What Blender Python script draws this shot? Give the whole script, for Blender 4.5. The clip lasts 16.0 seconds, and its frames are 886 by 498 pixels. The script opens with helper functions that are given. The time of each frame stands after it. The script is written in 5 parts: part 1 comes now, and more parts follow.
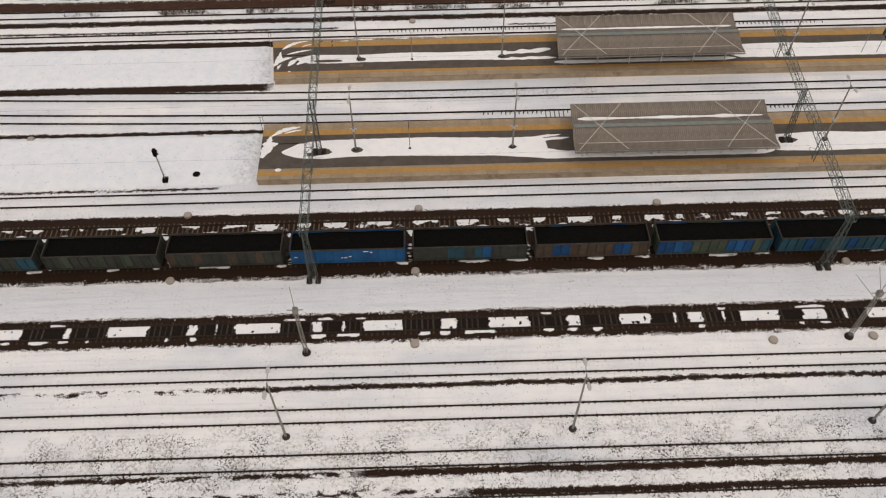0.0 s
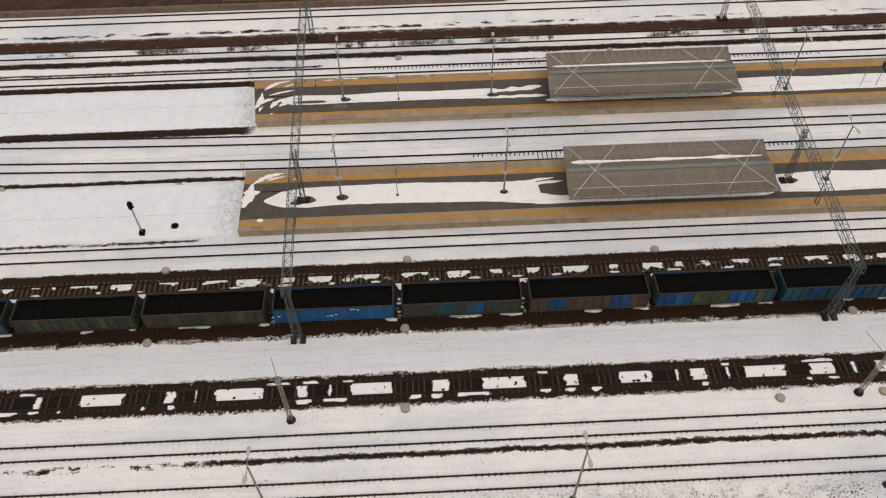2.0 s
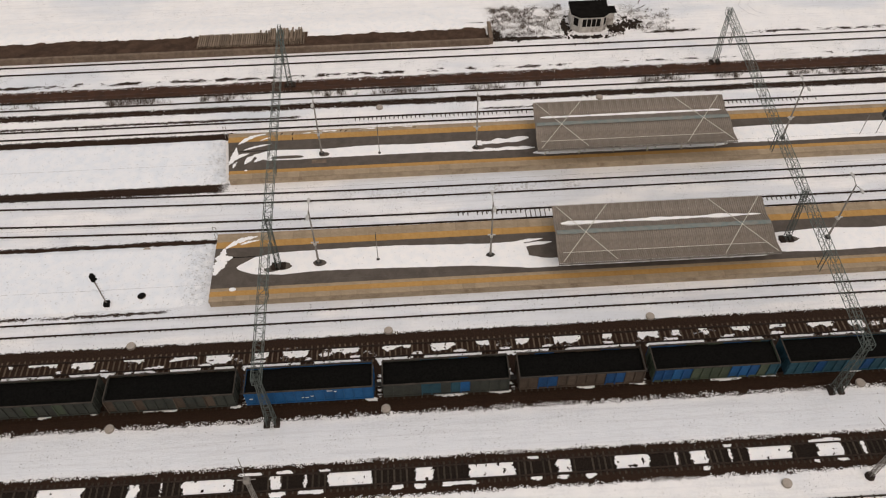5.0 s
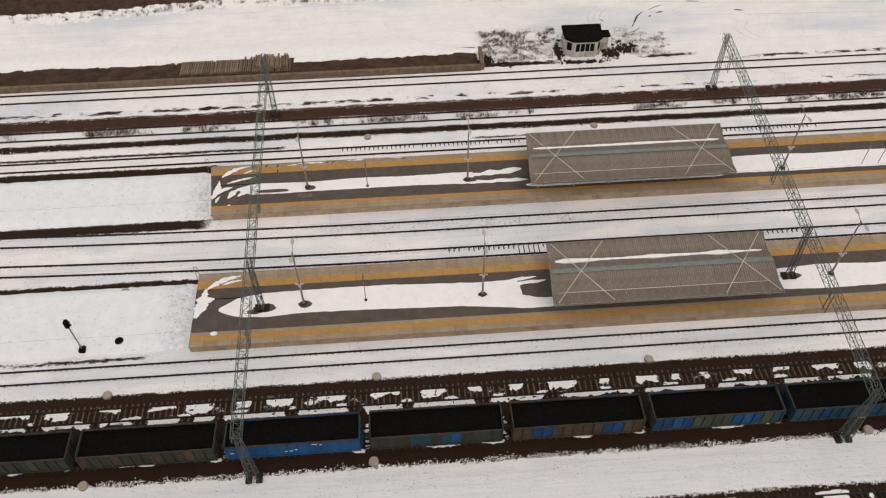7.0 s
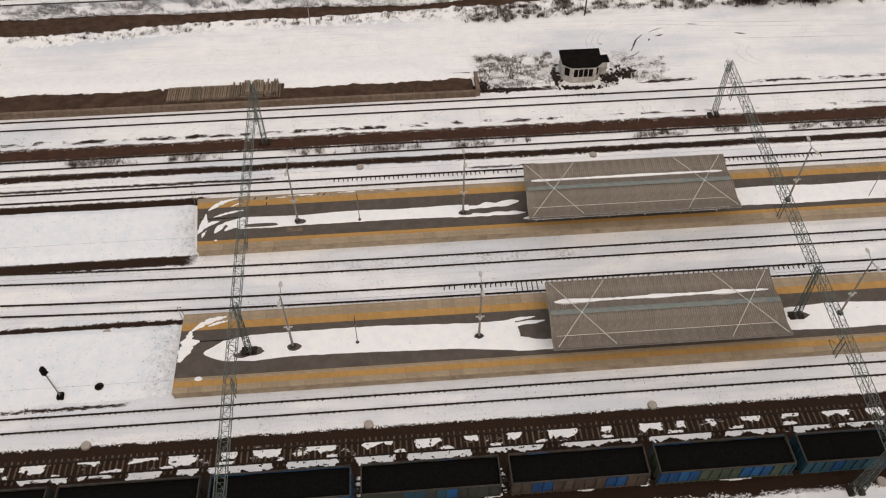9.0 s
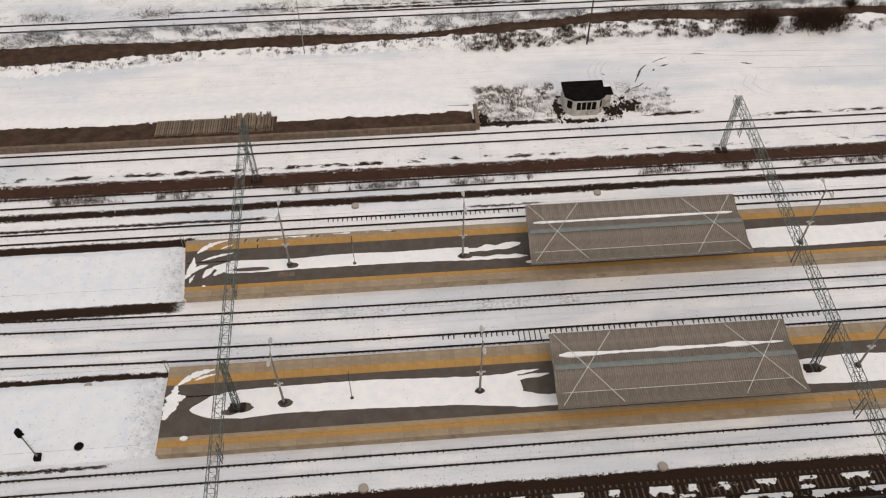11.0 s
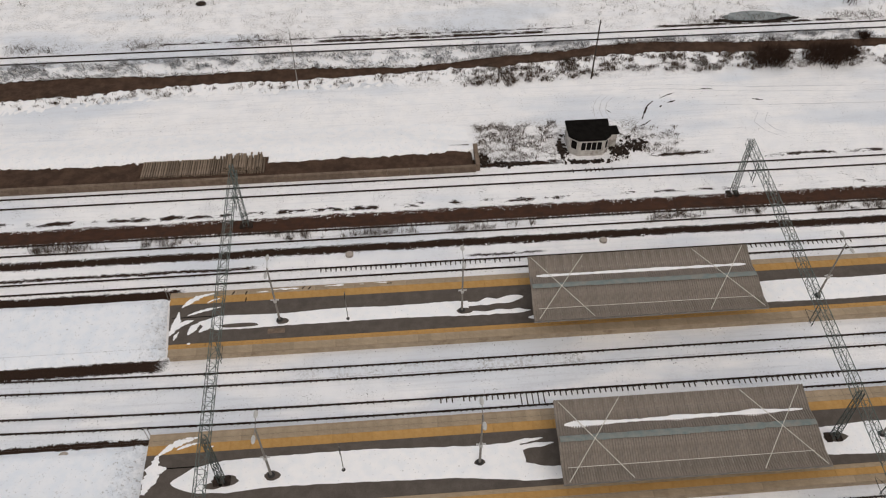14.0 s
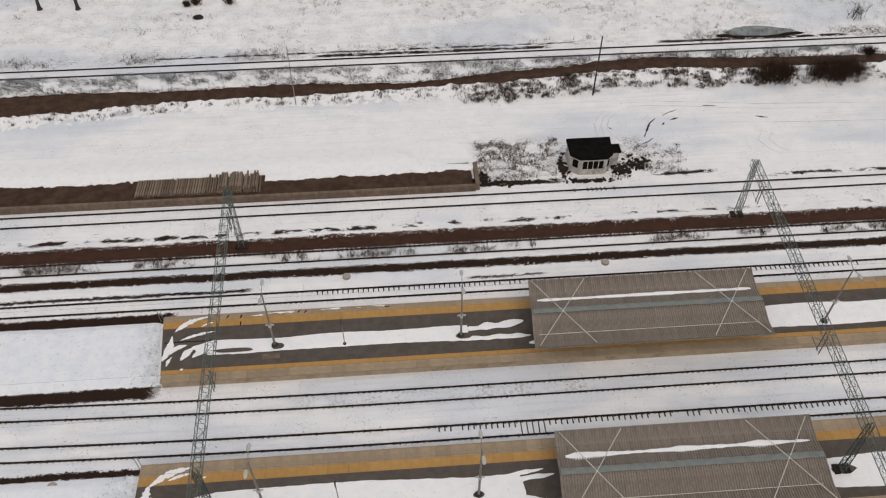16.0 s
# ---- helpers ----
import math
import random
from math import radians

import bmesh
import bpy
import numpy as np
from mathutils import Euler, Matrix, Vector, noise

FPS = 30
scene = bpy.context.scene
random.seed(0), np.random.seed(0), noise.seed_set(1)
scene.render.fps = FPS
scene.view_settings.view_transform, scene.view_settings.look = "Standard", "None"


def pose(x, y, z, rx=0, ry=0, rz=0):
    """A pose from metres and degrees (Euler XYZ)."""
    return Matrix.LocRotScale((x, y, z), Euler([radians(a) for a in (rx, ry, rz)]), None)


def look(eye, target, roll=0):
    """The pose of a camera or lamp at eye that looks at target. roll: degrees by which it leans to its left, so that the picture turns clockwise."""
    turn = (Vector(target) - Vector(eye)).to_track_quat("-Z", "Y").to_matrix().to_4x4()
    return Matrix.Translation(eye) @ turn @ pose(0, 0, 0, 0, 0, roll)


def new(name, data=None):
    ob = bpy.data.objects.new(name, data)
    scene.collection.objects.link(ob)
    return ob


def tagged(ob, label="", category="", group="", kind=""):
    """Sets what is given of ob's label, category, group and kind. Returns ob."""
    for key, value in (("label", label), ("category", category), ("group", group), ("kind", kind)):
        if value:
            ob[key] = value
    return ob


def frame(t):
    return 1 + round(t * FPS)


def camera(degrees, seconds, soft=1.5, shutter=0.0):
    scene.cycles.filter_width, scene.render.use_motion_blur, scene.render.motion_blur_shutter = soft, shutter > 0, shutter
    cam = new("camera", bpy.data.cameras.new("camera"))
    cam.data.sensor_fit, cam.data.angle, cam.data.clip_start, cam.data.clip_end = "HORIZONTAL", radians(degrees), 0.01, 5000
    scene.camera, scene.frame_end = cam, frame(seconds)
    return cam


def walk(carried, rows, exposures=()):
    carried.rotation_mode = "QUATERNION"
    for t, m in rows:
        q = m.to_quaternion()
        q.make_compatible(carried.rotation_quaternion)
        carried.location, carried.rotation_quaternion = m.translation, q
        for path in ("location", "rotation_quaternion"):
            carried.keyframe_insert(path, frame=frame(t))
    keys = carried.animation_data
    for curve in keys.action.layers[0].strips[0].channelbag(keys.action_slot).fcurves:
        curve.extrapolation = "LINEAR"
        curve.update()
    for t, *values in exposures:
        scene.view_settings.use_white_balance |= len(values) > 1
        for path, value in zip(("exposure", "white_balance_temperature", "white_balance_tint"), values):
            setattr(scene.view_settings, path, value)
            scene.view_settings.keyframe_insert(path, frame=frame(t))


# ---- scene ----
cam = camera(59.0, 16.0, soft=1.15)
PATH = [
    (0, (0.042, 0.227, 70.687), (0.061, 1.489, 69.135), -0.8),
    (0.5, (-0.034, 1.827, 70.713), (-0.008, 3.093, 69.165), -0.7),
    (1, (-0.055, 3.39, 70.751), (-0.021, 4.661, 69.207), -0.8),
    (1.5, (0.104, 4.962, 70.803), (0.142, 6.239, 69.264), -0.7),
    (2, (0.391, 6.56, 70.854), (0.433, 7.839, 69.317), -0.9),
    (2.5, (0.762, 8.117, 70.917), (0.802, 9.399, 69.381), -0.9),
    (3, (1.064, 9.55, 70.968), (1.107, 10.834, 69.435), -1.0),
    (3.5, (1.286, 10.942, 70.989), (1.334, 12.23, 69.46), -1.0),
    (4, (1.389, 12.152, 71.049), (1.445, 13.446, 69.525), -0.9),
    (4.5, (1.553, 13.369, 71.072), (1.614, 14.667, 69.551), -0.8),
    (6.8, (2.519, 19.123, 70.909), (2.595, 20.436, 69.402), -0.9),
    (7, (2.577, 19.596, 70.911), (2.656, 20.909, 69.405), -0.7),
    (7.5, (2.669, 20.721, 70.949), (2.752, 22.037, 69.445), -0.6),
    (8, (2.746, 21.862, 70.93), (2.833, 23.181, 69.429), -0.5),
    (8.5, (2.83, 23.079, 70.864), (2.921, 24.399, 69.364), -0.4),
    (9, (2.881, 24.556, 70.76), (2.975, 25.88, 69.264), -0.3),
    (9.2, (2.903, 25.143, 70.749), (3.0, 26.467, 69.253), -0.3),
    (11.5, (3.287, 31.85, 70.604), (3.389, 33.195, 69.127), -0.1),
    (12, (3.44, 33.236, 70.633), (3.542, 34.584, 69.159), -0.1),
    (12.5, (3.643, 34.52, 70.684), (3.745, 35.87, 69.212), 0.0),
    (13, (3.769, 35.746, 70.648), (3.871, 37.098, 69.177), -0.1),
    (13.5, (3.885, 36.695, 70.648), (3.987, 38.047, 69.178), -0.1),
    (14, (4.003, 37.427, 70.679), (4.104, 38.782, 69.21), -0.1),
    (14.5, (4.137, 38.058, 70.739), (4.238, 39.413, 69.272), 0.0),
    (15, (4.25, 38.943, 70.7), (4.351, 40.3, 69.234), -0.1),
    (15.5, (4.316, 39.65, 70.705), (4.417, 41.01, 69.242), -0.1),
    (16, (4.366, 40.107, 70.774), (4.467, 41.471, 69.314), -0.0),
]
walk(cam, [(t, look(eye, target, roll)) for t, eye, target, roll in PATH], [(0.0, -0.11, 6830, 10.5), (9.0, -0.05, 6830, 10.5), (12.0, -0.11, 6600, 9), (16.0, -0.19, 6450, 8.5)])

# ---- light ----
world = bpy.data.worlds.new("sky")
scene.world = world
world.use_nodes = True
SUN_EL, SUN_AZ = 52.0, 160.0
wn = world.node_tree.nodes
sky = wn.new("ShaderNodeTexSky")
sky.sky_type, sky.sun_disc = "NISHITA", False
sky.sun_elevation, sky.sun_rotation = radians(SUN_EL), radians(SUN_AZ)
sky.air_density, sky.dust_density, sky.ozone_density = 1.0, 6.0, 1.0
# a closed cloud layer greys most of the sky
cloud = wn.new("ShaderNodeMix")
cloud.data_type = "RGBA"
cloud.inputs[0].default_value = 0.72
cloud.inputs[7].default_value = (7.4, 7.2, 7.1, 1.0)
world.node_tree.links.new(sky.outputs[0], cloud.inputs[6])
world.node_tree.links.new(cloud.outputs[2], wn["Background"].inputs[0])
wn["Background"].inputs[1].default_value = 0.112
sun = new("sun", bpy.data.lights.new("sun", "SUN"))
sun.data.energy, sun.data.angle, sun.data.color = 0.6, radians(40), (1.0, 0.9, 0.80)
sun.matrix_world = look((0, 0, 0), (-math.sin(radians(SUN_AZ)) * math.cos(radians(SUN_EL)), -math.cos(radians(SUN_AZ)) * math.cos(radians(SUN_EL)), -math.sin(radians(SUN_EL))))


# ---- materials ----
class Graph:
    """A node material written as arithmetic."""

    def __init__(self, name, rough=0.8, metal=0.0, shine=0.12):
        self.mat = bpy.data.materials.new(name)
        self.mat.use_nodes = True
        self.t = self.mat.node_tree
        self.bsdf = self.t.nodes["Principled BSDF"]
        self.bsdf.inputs["Roughness"].default_value = rough
        self.bsdf.inputs["Metallic"].default_value = metal
        self.bsdf.inputs["Specular IOR Level"].default_value = shine

    def put(self, node, key, v):
        if isinstance(v, bpy.types.NodeSocket):
            self.t.links.new(v, node.inputs[key])
        elif v is not None:
            node.inputs[key].default_value = v

    def m(self, op, a, b=None, c=None):
        n = self.t.nodes.new("ShaderNodeMath")
        n.operation = op
        for i, v in enumerate((a, b, c)):
            self.put(n, i, v)
        return n.outputs[0]

    def coord(self):
        return self.t.nodes.new("ShaderNodeTexCoord").outputs["Object"]

    def xyz(self, v):
        n = self.t.nodes.new("ShaderNodeSeparateXYZ")
        self.put(n, 0, v)
        return n.outputs

    def scaled(self, v, sx, sy, sz):
        n = self.t.nodes.new("ShaderNodeMapping")
        self.put(n, 0, v)
        n.inputs["Scale"].default_value = (sx, sy, sz)
        return n.outputs[0]

    def noise(self, v, scale, detail=4.0, rough=0.55):
        n = self.t.nodes.new("ShaderNodeTexNoise")
        self.put(n, "Vector", v)
        n.inputs["Scale"].default_value, n.inputs["Detail"].default_value, n.inputs["Roughness"].default_value = scale, detail, rough
        return n.outputs[0]

    def step(self, v, a, b):
        n = self.t.nodes.new("ShaderNodeMapRange")
        n.interpolation_type = "SMOOTHSTEP"
        for key, x in (("Value", v), ("From Min", a), ("From Max", b)):
            self.put(n, key, x)
        return n.outputs[0]

    def mix(self, f, a, b):
        n = self.t.nodes.new("ShaderNodeMix")
        n.data_type = "RGBA"
        for key, v in ((0, f), (6, a), (7, b)):
            if isinstance(v, tuple):
                v = (*v[:3], 1.0)
            self.put(n, key, v)
        return n.outputs[2]

    def bump(self, h, strength=0.5, dist=0.05):
        n = self.t.nodes.new("ShaderNodeBump")
        n.inputs["Strength"].default_value, n.inputs["Distance"].default_value = strength, dist
        self.put(n, "Height", h)
        self.t.links.new(n.outputs[0], self.bsdf.inputs["Normal"])

    def random(self):
        return self.t.nodes.new("ShaderNodeObjectInfo").outputs["Random"]

    def island(self):
        return self.t.nodes.new("ShaderNodeNewGeometry").outputs["Random Per Island"]

    def colour(self, c):
        self.put(self.bsdf, "Base Color", c)
        return self.mat


def worn(name, a, b, scale=2.0, rough=0.8, metal=0.0, bump=0.3, vary=0.0, dirt=None, island=False, shine=0.12):
    """Two tones by noise at two scales, an optional dirt tone and a shift from piece to piece."""
    g = Graph(name, rough, metal, shine)
    v = g.coord()
    n = g.noise(v, scale, 6, 0.65)
    fine = g.noise(v, scale * 9, 3)
    c = g.mix(g.step(n, 0.3, 0.7), a, b)
    c = g.mix(g.m("MULTIPLY", g.step(fine, 0.45, 0.75), 0.35), c, tuple(x * 0.55 for x in a))
    if dirt:
        c = g.mix(g.m("MULTIPLY", g.step(g.noise(v, scale * 0.4, 5, 0.7), 0.52, 0.7), 0.7), c, dirt)
    if vary:
        r = g.island() if island else g.random()
        n2 = g.t.nodes.new("ShaderNodeHueSaturation")
        g.put(n2, "Color", c)
        g.put(n2, "Value", g.m("MULTIPLY_ADD", r, 2 * vary, 1 - vary))
        c = n2.outputs[0]
    if bump:
        g.bump(fine, bump, 0.02)
    return g.colour(c)


SNOW, BALLAST, EARTH = (0.885, 0.868, 0.866), (0.026, 0.0135, 0.0078), (0.078, 0.035, 0.020)

# bands of bare ballast, those along the snow banks with edge shade painted in: y from, y to, x from, x to, share of
# snow lying in it (0 none)
YARD_BANDS = [
    (45.2, 46.75, -200, 200, 0.0), (46.7, 47.9, -200, 200, 0.25), (47.75, 49.1, -200, 200, 0.0), (39.6, 40.2, -22, 200, 0.3),
    (39.6, 40.2, -60, -22, 0.52), (30.25, 31.0, -8, 200, 0.12), (30.3, 30.85, -60, -8, 0.45), (28.1, 28.85, 2, 200, 0.12),
    (28.2, 28.9, -30, 2, 0.5),
]
PLATFORM_BANDS = [
    (53.8, 55.4, -200, 200, 0.0), (55.2, 60.3, -200, 200, 0.2), (60.1, 62.6, -200, 200, 0.33), (62.4, 63.9, -200, 200, 0.0),
    (87.0, 88.5, -200, -22.6, 0.12), (78.2, 79.0, -200, -21.8, 0.15), (68.1, 68.5, -200, -27, 0.4),
]
FAR_BANDS = [
    (97.0, 98.4, -200, -22.3, 0.12), (101.0, 101.45, -200, -14, 0.3), (101.2, 101.5, 12, 21, 0.4), (102.9, 104.25, -200, 200, 0.0),
    (110.6, 111.1, -200, 200, 0.56), (150.9, 151.35, -36, 34, 0.47), (117.2, 118.2, 14.5, 26, 0.4), (117.8, 118.4, 39, 47, 0.38), (116.6, 117.2, 52, 120, 0.5),
    (149.7, 150.5, -8, 30, 0.42), (149.9, 150.6, 48, 80, 0.4), (110.3, 110.8, -60, 30, 0.52),
]


def ground_material():
    g = Graph("snow_and_ballast", 0.75)
    v = g.coord()
    x, y, _ = g.xyz(v)
    wide, mid, fine = g.noise(v, 0.16, 3), g.noise(v, 1.5, 5, 0.65), g.noise(v, 7.0, 4, 0.6)
    rag = g.m("ADD", g.m("MULTIPLY", g.m("SUBTRACT", mid, 0.5), 0.85), g.m("MULTIPLY", g.m("SUBTRACT", fine, 0.5), 1.0))
    rag = g.m("ADD", rag, g.m("MULTIPLY", g.m("SUBTRACT", wide, 0.5), 0.5))
    yr, xr = g.m("ADD", y, rag), g.m("ADD", x, g.m("MULTIPLY", rag, 3.0))
    patch = g.m("MULTIPLY_ADD", g.m("SUBTRACT", fine, 0.5), 0.35, g.noise(g.scaled(v, 0.42, 0.9, 1), 1.0, 4, 0.6))

    def window(p, a, b, s):
        return g.m("MULTIPLY", g.step(p, a - s, a + s), g.m("SUBTRACT", 1.0, g.step(p, b - s, b + s)))

    bare = None
    for y0, y1, x0, x1, share in YARD_BANDS + PLATFORM_BANDS + FAR_BANDS:
        f = window(yr, y0, y1, 0.06)
        if x0 > -200 or x1 < 200:
            f = g.m("MULTIPLY", f, window(xr, x0, x1, 0.7))
        if share:
            f = g.m("MULTIPLY", f, g.step(patch, share - 0.03, share + 0.03))
        bare = f if bare is None else g.m("MAXIMUM", bare, f)
    # bare earth: the cess by the far siding
    lump = g.m("MULTIPLY", g.m("SUBTRACT", g.noise(v, 0.55, 6, 0.7), 0.5), 2.6)
    earth = g.m("MULTIPLY", window(g.m("ADD", yr, g.m("MULTIPLY", g.m("MULTIPLY", lump, 0.3), g.step(y, 107.8, 109.2))), 107.2, 109.7, 0.06), g.m("SUBTRACT", 1.0, g.m("MULTIPLY", g.step(g.noise(v, 2.4, 6, 0.7), 0.66, 0.70), g.step(y, 108.6, 109.8))))
    # thin dry growth and specks coming through the snow
    speck = g.noise(v, 4.5, 5, 0.7)
    veg = g.m("MAXIMUM", window(y, 136.5, 147.0, 2.0), g.m("MULTIPLY", window(y, 24.0, 35.5, 1.5), 1.0))
    veg = g.m("MAXIMUM", veg, g.m("MULTIPLY", g.m("MULTIPLY", window(y, 118.5, 127, 2), window(x, 15, 40, 2)), 0.95))
    veg = g.m("MAXIMUM", veg, g.m("MULTIPLY", window(y, 149.5, 152.5, 1.0), 0.9))
    veg = g.m("MAXIMUM", veg, g.m("MULTIPLY", window(y, 110, 114, 1.0), 0.6))
    veg = g.m("MAXIMUM", veg, 0.42)
    veg = g.m("MULTIPLY", veg, g.step(g.noise(v, 0.3, 5, 0.65), 0.42, 0.60))
    thr = g.m("MULTIPLY_ADD", veg, -0.15, 0.668)
    dots = g.m("MULTIPLY", g.step(g.noise(v, 11.0, 3, 0.6), 0.655, 0.69), g.step(g.noise(v, 0.4, 4, 0.65), 0.57, 0.68))
    speckf = g.m("MULTIPLY", g.step(speck, thr, g.m("ADD", thr, 0.035)), 0.9)
    bare = g.m("MAXIMUM", bare, g.m("MAXIMUM", speckf, g.m("MULTIPLY", dots, 0.65)))
    snow = g.mix(g.step(g.noise(v, 0.5, 5), 0.35, 0.7), SNOW, (0.835, 0.828, 0.84))
    cool = g.m("MAXIMUM", window(yr, 49.0, 53.6, 0.9), g.m("MULTIPLY", window(yr, 63.8, 88.5, 1.5), g.step(g.noise(g.scaled(v, 0.05, 0.2, 1), 1.0, 3), 0.38, 0.55)))
    # bluer, darker snow lies in wide sheets among the warmer white
    snow = g.mix(g.m("MULTIPLY", g.m("MAXIMUM", g.m("MULTIPLY", cool, 0.8), g.step(g.noise(g.scaled(v, 0.03, 0.09, 1), 1.0, 3), 0.48, 0.66)), 0.75), snow, (0.64, 0.68, 0.745))
    grain = g.noise(v, 3.2, 6, 0.7)
    trod = g.m("MAXIMUM", window(y, 143.5, 147.3, 0.8), g.m("MAXIMUM", g.m("MULTIPLY", window(y, 149.3, 175, 1.5), 0.6), g.m("MULTIPLY", window(y, 136.5, 141, 1.5), 0.7)))
    trod = g.m("MAXIMUM", trod, g.m("MULTIPLY", window(y, 118.5, 127, 1.5), window(x, 14.8, 40, 2)))
    trod = g.m("MAXIMUM", trod, g.m("MULTIPLY", window(y, 29, 35.6, 1.0), 0.9))
    trod = g.m("MAXIMUM", trod, g.m("MULTIPLY", window(y, 84.4, 86.2, 0.3), g.m("MULTIPLY", window(x, -8, 26, 5), 0.9)))
    trod = g.m("MAXIMUM", trod, 0.15)
    trod = g.m("MULTIPLY", trod, g.step(g.noise(v, 0.35, 4, 0.6), 0.40, 0.62))
    snow = g.mix(g.m("MULTIPLY", g.m("MULTIPLY", g.step(grain, 0.44, 0.60), trod), 0.9), snow, (0.36, 0.345, 0.33))
    snow = g.mix(g.m("MULTIPLY", g.step(g.noise(g.scaled(v, 0.08, 2.2, 1), 1.0, 4), 0.48, 0.72), g.m("MULTIPLY_ADD", cool, 0.2, 0.32)), snow, (0.60, 0.605, 0.64))
    stone = g.noise(v, 26.0, 2, 0.6)
    ball = g.mix(g.step(stone, 0.35, 0.7), tuple(c * 0.5 for c in BALLAST), tuple(c * 1.7 for c in BALLAST))
    soil = g.mix(g.step(g.noise(v, 0.8, 6, 0.7), 0.36, 0.62), (0.040, 0.021, 0.014), tuple(c * 0.85 for c in EARTH))
    soil = g.mix(g.m("MULTIPLY", g.step(stone, 0.4, 0.8), 0.5), soil, (0.03, 0.02, 0.015))
    c = g.mix(earth, g.mix(bare, snow, ball), soil)
    g.colour(c)
    g.bump(g.m("ADD", g.m("MULTIPLY", g.noise(g.scaled(v, 0.35, 1.6, 1), 1.0, 4, 0.6), 1.6), g.m("ADD", g.m("ADD", g.m("MULTIPLY", mid, 1.0), g.m("MULTIPLY", fine, 0.6)), g.m("MULTIPLY", stone, 0.25))), 0.5, 0.16)
    return g.mat


def snow_material(name, grey):
    g = Graph(name, 0.7)
    v = g.coord()
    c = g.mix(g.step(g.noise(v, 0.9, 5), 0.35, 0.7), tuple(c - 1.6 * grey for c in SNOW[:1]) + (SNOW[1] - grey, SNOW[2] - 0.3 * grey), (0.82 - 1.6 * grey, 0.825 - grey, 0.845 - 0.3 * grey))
    thr = 0.62
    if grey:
        # end slope's blue-grey shade painted in patches, footprint specks thicker there
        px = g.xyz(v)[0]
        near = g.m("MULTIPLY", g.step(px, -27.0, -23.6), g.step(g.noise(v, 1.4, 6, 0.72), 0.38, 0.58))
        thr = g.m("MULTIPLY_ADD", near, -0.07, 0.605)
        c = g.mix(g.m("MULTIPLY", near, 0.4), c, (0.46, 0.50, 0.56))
    dark = g.step(g.noise(v, 3.5, 6, 0.75), thr, g.m("ADD", thr, 0.045))
    g.bump(g.noise(v, 2.5, 5), 0.4, 0.08)
    return g.colour(g.mix(g.m("MULTIPLY", dark, 0.6), c, (0.2, 0.18, 0.16)))


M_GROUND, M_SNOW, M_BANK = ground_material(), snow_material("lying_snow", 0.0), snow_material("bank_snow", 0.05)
M_RAIL = worn("rusty_rail", (0.022, 0.016, 0.013), (0.042, 0.027, 0.020), 1.5, 0.7)
M_TIE = worn("old_sleeper", (0.030, 0.024, 0.019), (0.060, 0.047, 0.036), 3.0, 0.9, vary=0.4)
M_DRYTIE = worn("dry_sleeper", (0.075, 0.053, 0.038), (0.135, 0.099, 0.072), 3.0, 0.9, vary=0.3)
M_CHAIR = worn("rail_fastener", (0.02, 0.015, 0.012), (0.036, 0.025, 0.02), 4.0, 0.8)
M_BED = worn("melted_ballast", (0.009, 0.0065, 0.005), (0.022, 0.015, 0.011), 6.0, 0.9)
M_SLAB = worn("edge_slab", (0.305, 0.235, 0.16), (0.375, 0.293, 0.206), 1.2, 0.85, vary=0.11, dirt=(0.30, 0.195, 0.10))
M_YELLOW = worn("warning_slab", (0.40, 0.225, 0.075), (0.47, 0.28, 0.105), 1.4, 0.8, vary=0.05, dirt=(0.30, 0.20, 0.11))
M_ASPHALT = worn("wet_asphalt", (0.085, 0.070, 0.060), (0.115, 0.097, 0.083), 0.8, 0.75, dirt=(0.07, 0.058, 0.05))
M_WALL = worn("platform_wall", (0.30, 0.235, 0.165), (0.40, 0.32, 0.23), 1.0, 0.9, dirt=(0.17, 0.12, 0.08), vary=0.1)
M_TAN = worn("tan_slab", (0.305, 0.232, 0.154), (0.37, 0.288, 0.196), 1.2, 0.85, vary=0.05, dirt=(0.33, 0.21, 0.10))
M_ROOF = worn("roof_sheet", (0.205, 0.172, 0.141), (0.285, 0.244, 0.206), 0.6, 0.6, vary=0.05, dirt=(0.165, 0.143, 0.126))
M_FLASH = worn("teal_flashing", (0.155, 0.19, 0.185), (0.225, 0.23, 0.212), 1.4, 0.6, dirt=(0.235, 0.205, 0.175))
M_PALE = worn("pale_paint", (0.56, 0.53, 0.47), (0.66, 0.62, 0.55), 2.0, 0.6)
M_STEEL = worn("grey_green_steel", (0.085, 0.105, 0.097), (0.15, 0.172, 0.16), 1.2, 0.6, 0.2, dirt=(0.12, 0.09, 0.07))
M_LEG = worn("dark_green_steel", (0.06, 0.072, 0.066), (0.11, 0.122, 0.113), 1.2, 0.7, 0.1)
M_DARKSTEEL = worn("dark_steel", (0.035, 0.035, 0.035), (0.065, 0.06, 0.055), 2.0, 0.6, 0.3)
M_POLE = worn("grey_pole", (0.19, 0.175, 0.16), (0.27, 0.25, 0.225), 1.5, 0.7)
M_LAMP = worn("lamp_glass", (0.42, 0.41, 0.40), (0.5, 0.49, 0.47), 4.0, 0.35)
M_CONC = worn("weathered_concrete", (0.26, 0.225, 0.19), (0.36, 0.32, 0.28), 1.6, 0.9, dirt=(0.13, 0.10, 0.08))
M_RAMPWALL = worn("stained_ramp_wall", (0.13, 0.094, 0.07), (0.205, 0.155, 0.118), 1.2, 0.9, vary=0.08, dirt=(0.11, 0.075, 0.055))
M_LID = worn("concrete_lid", (0.33, 0.29, 0.25), (0.42, 0.37, 0.33), 2.0, 0.9)
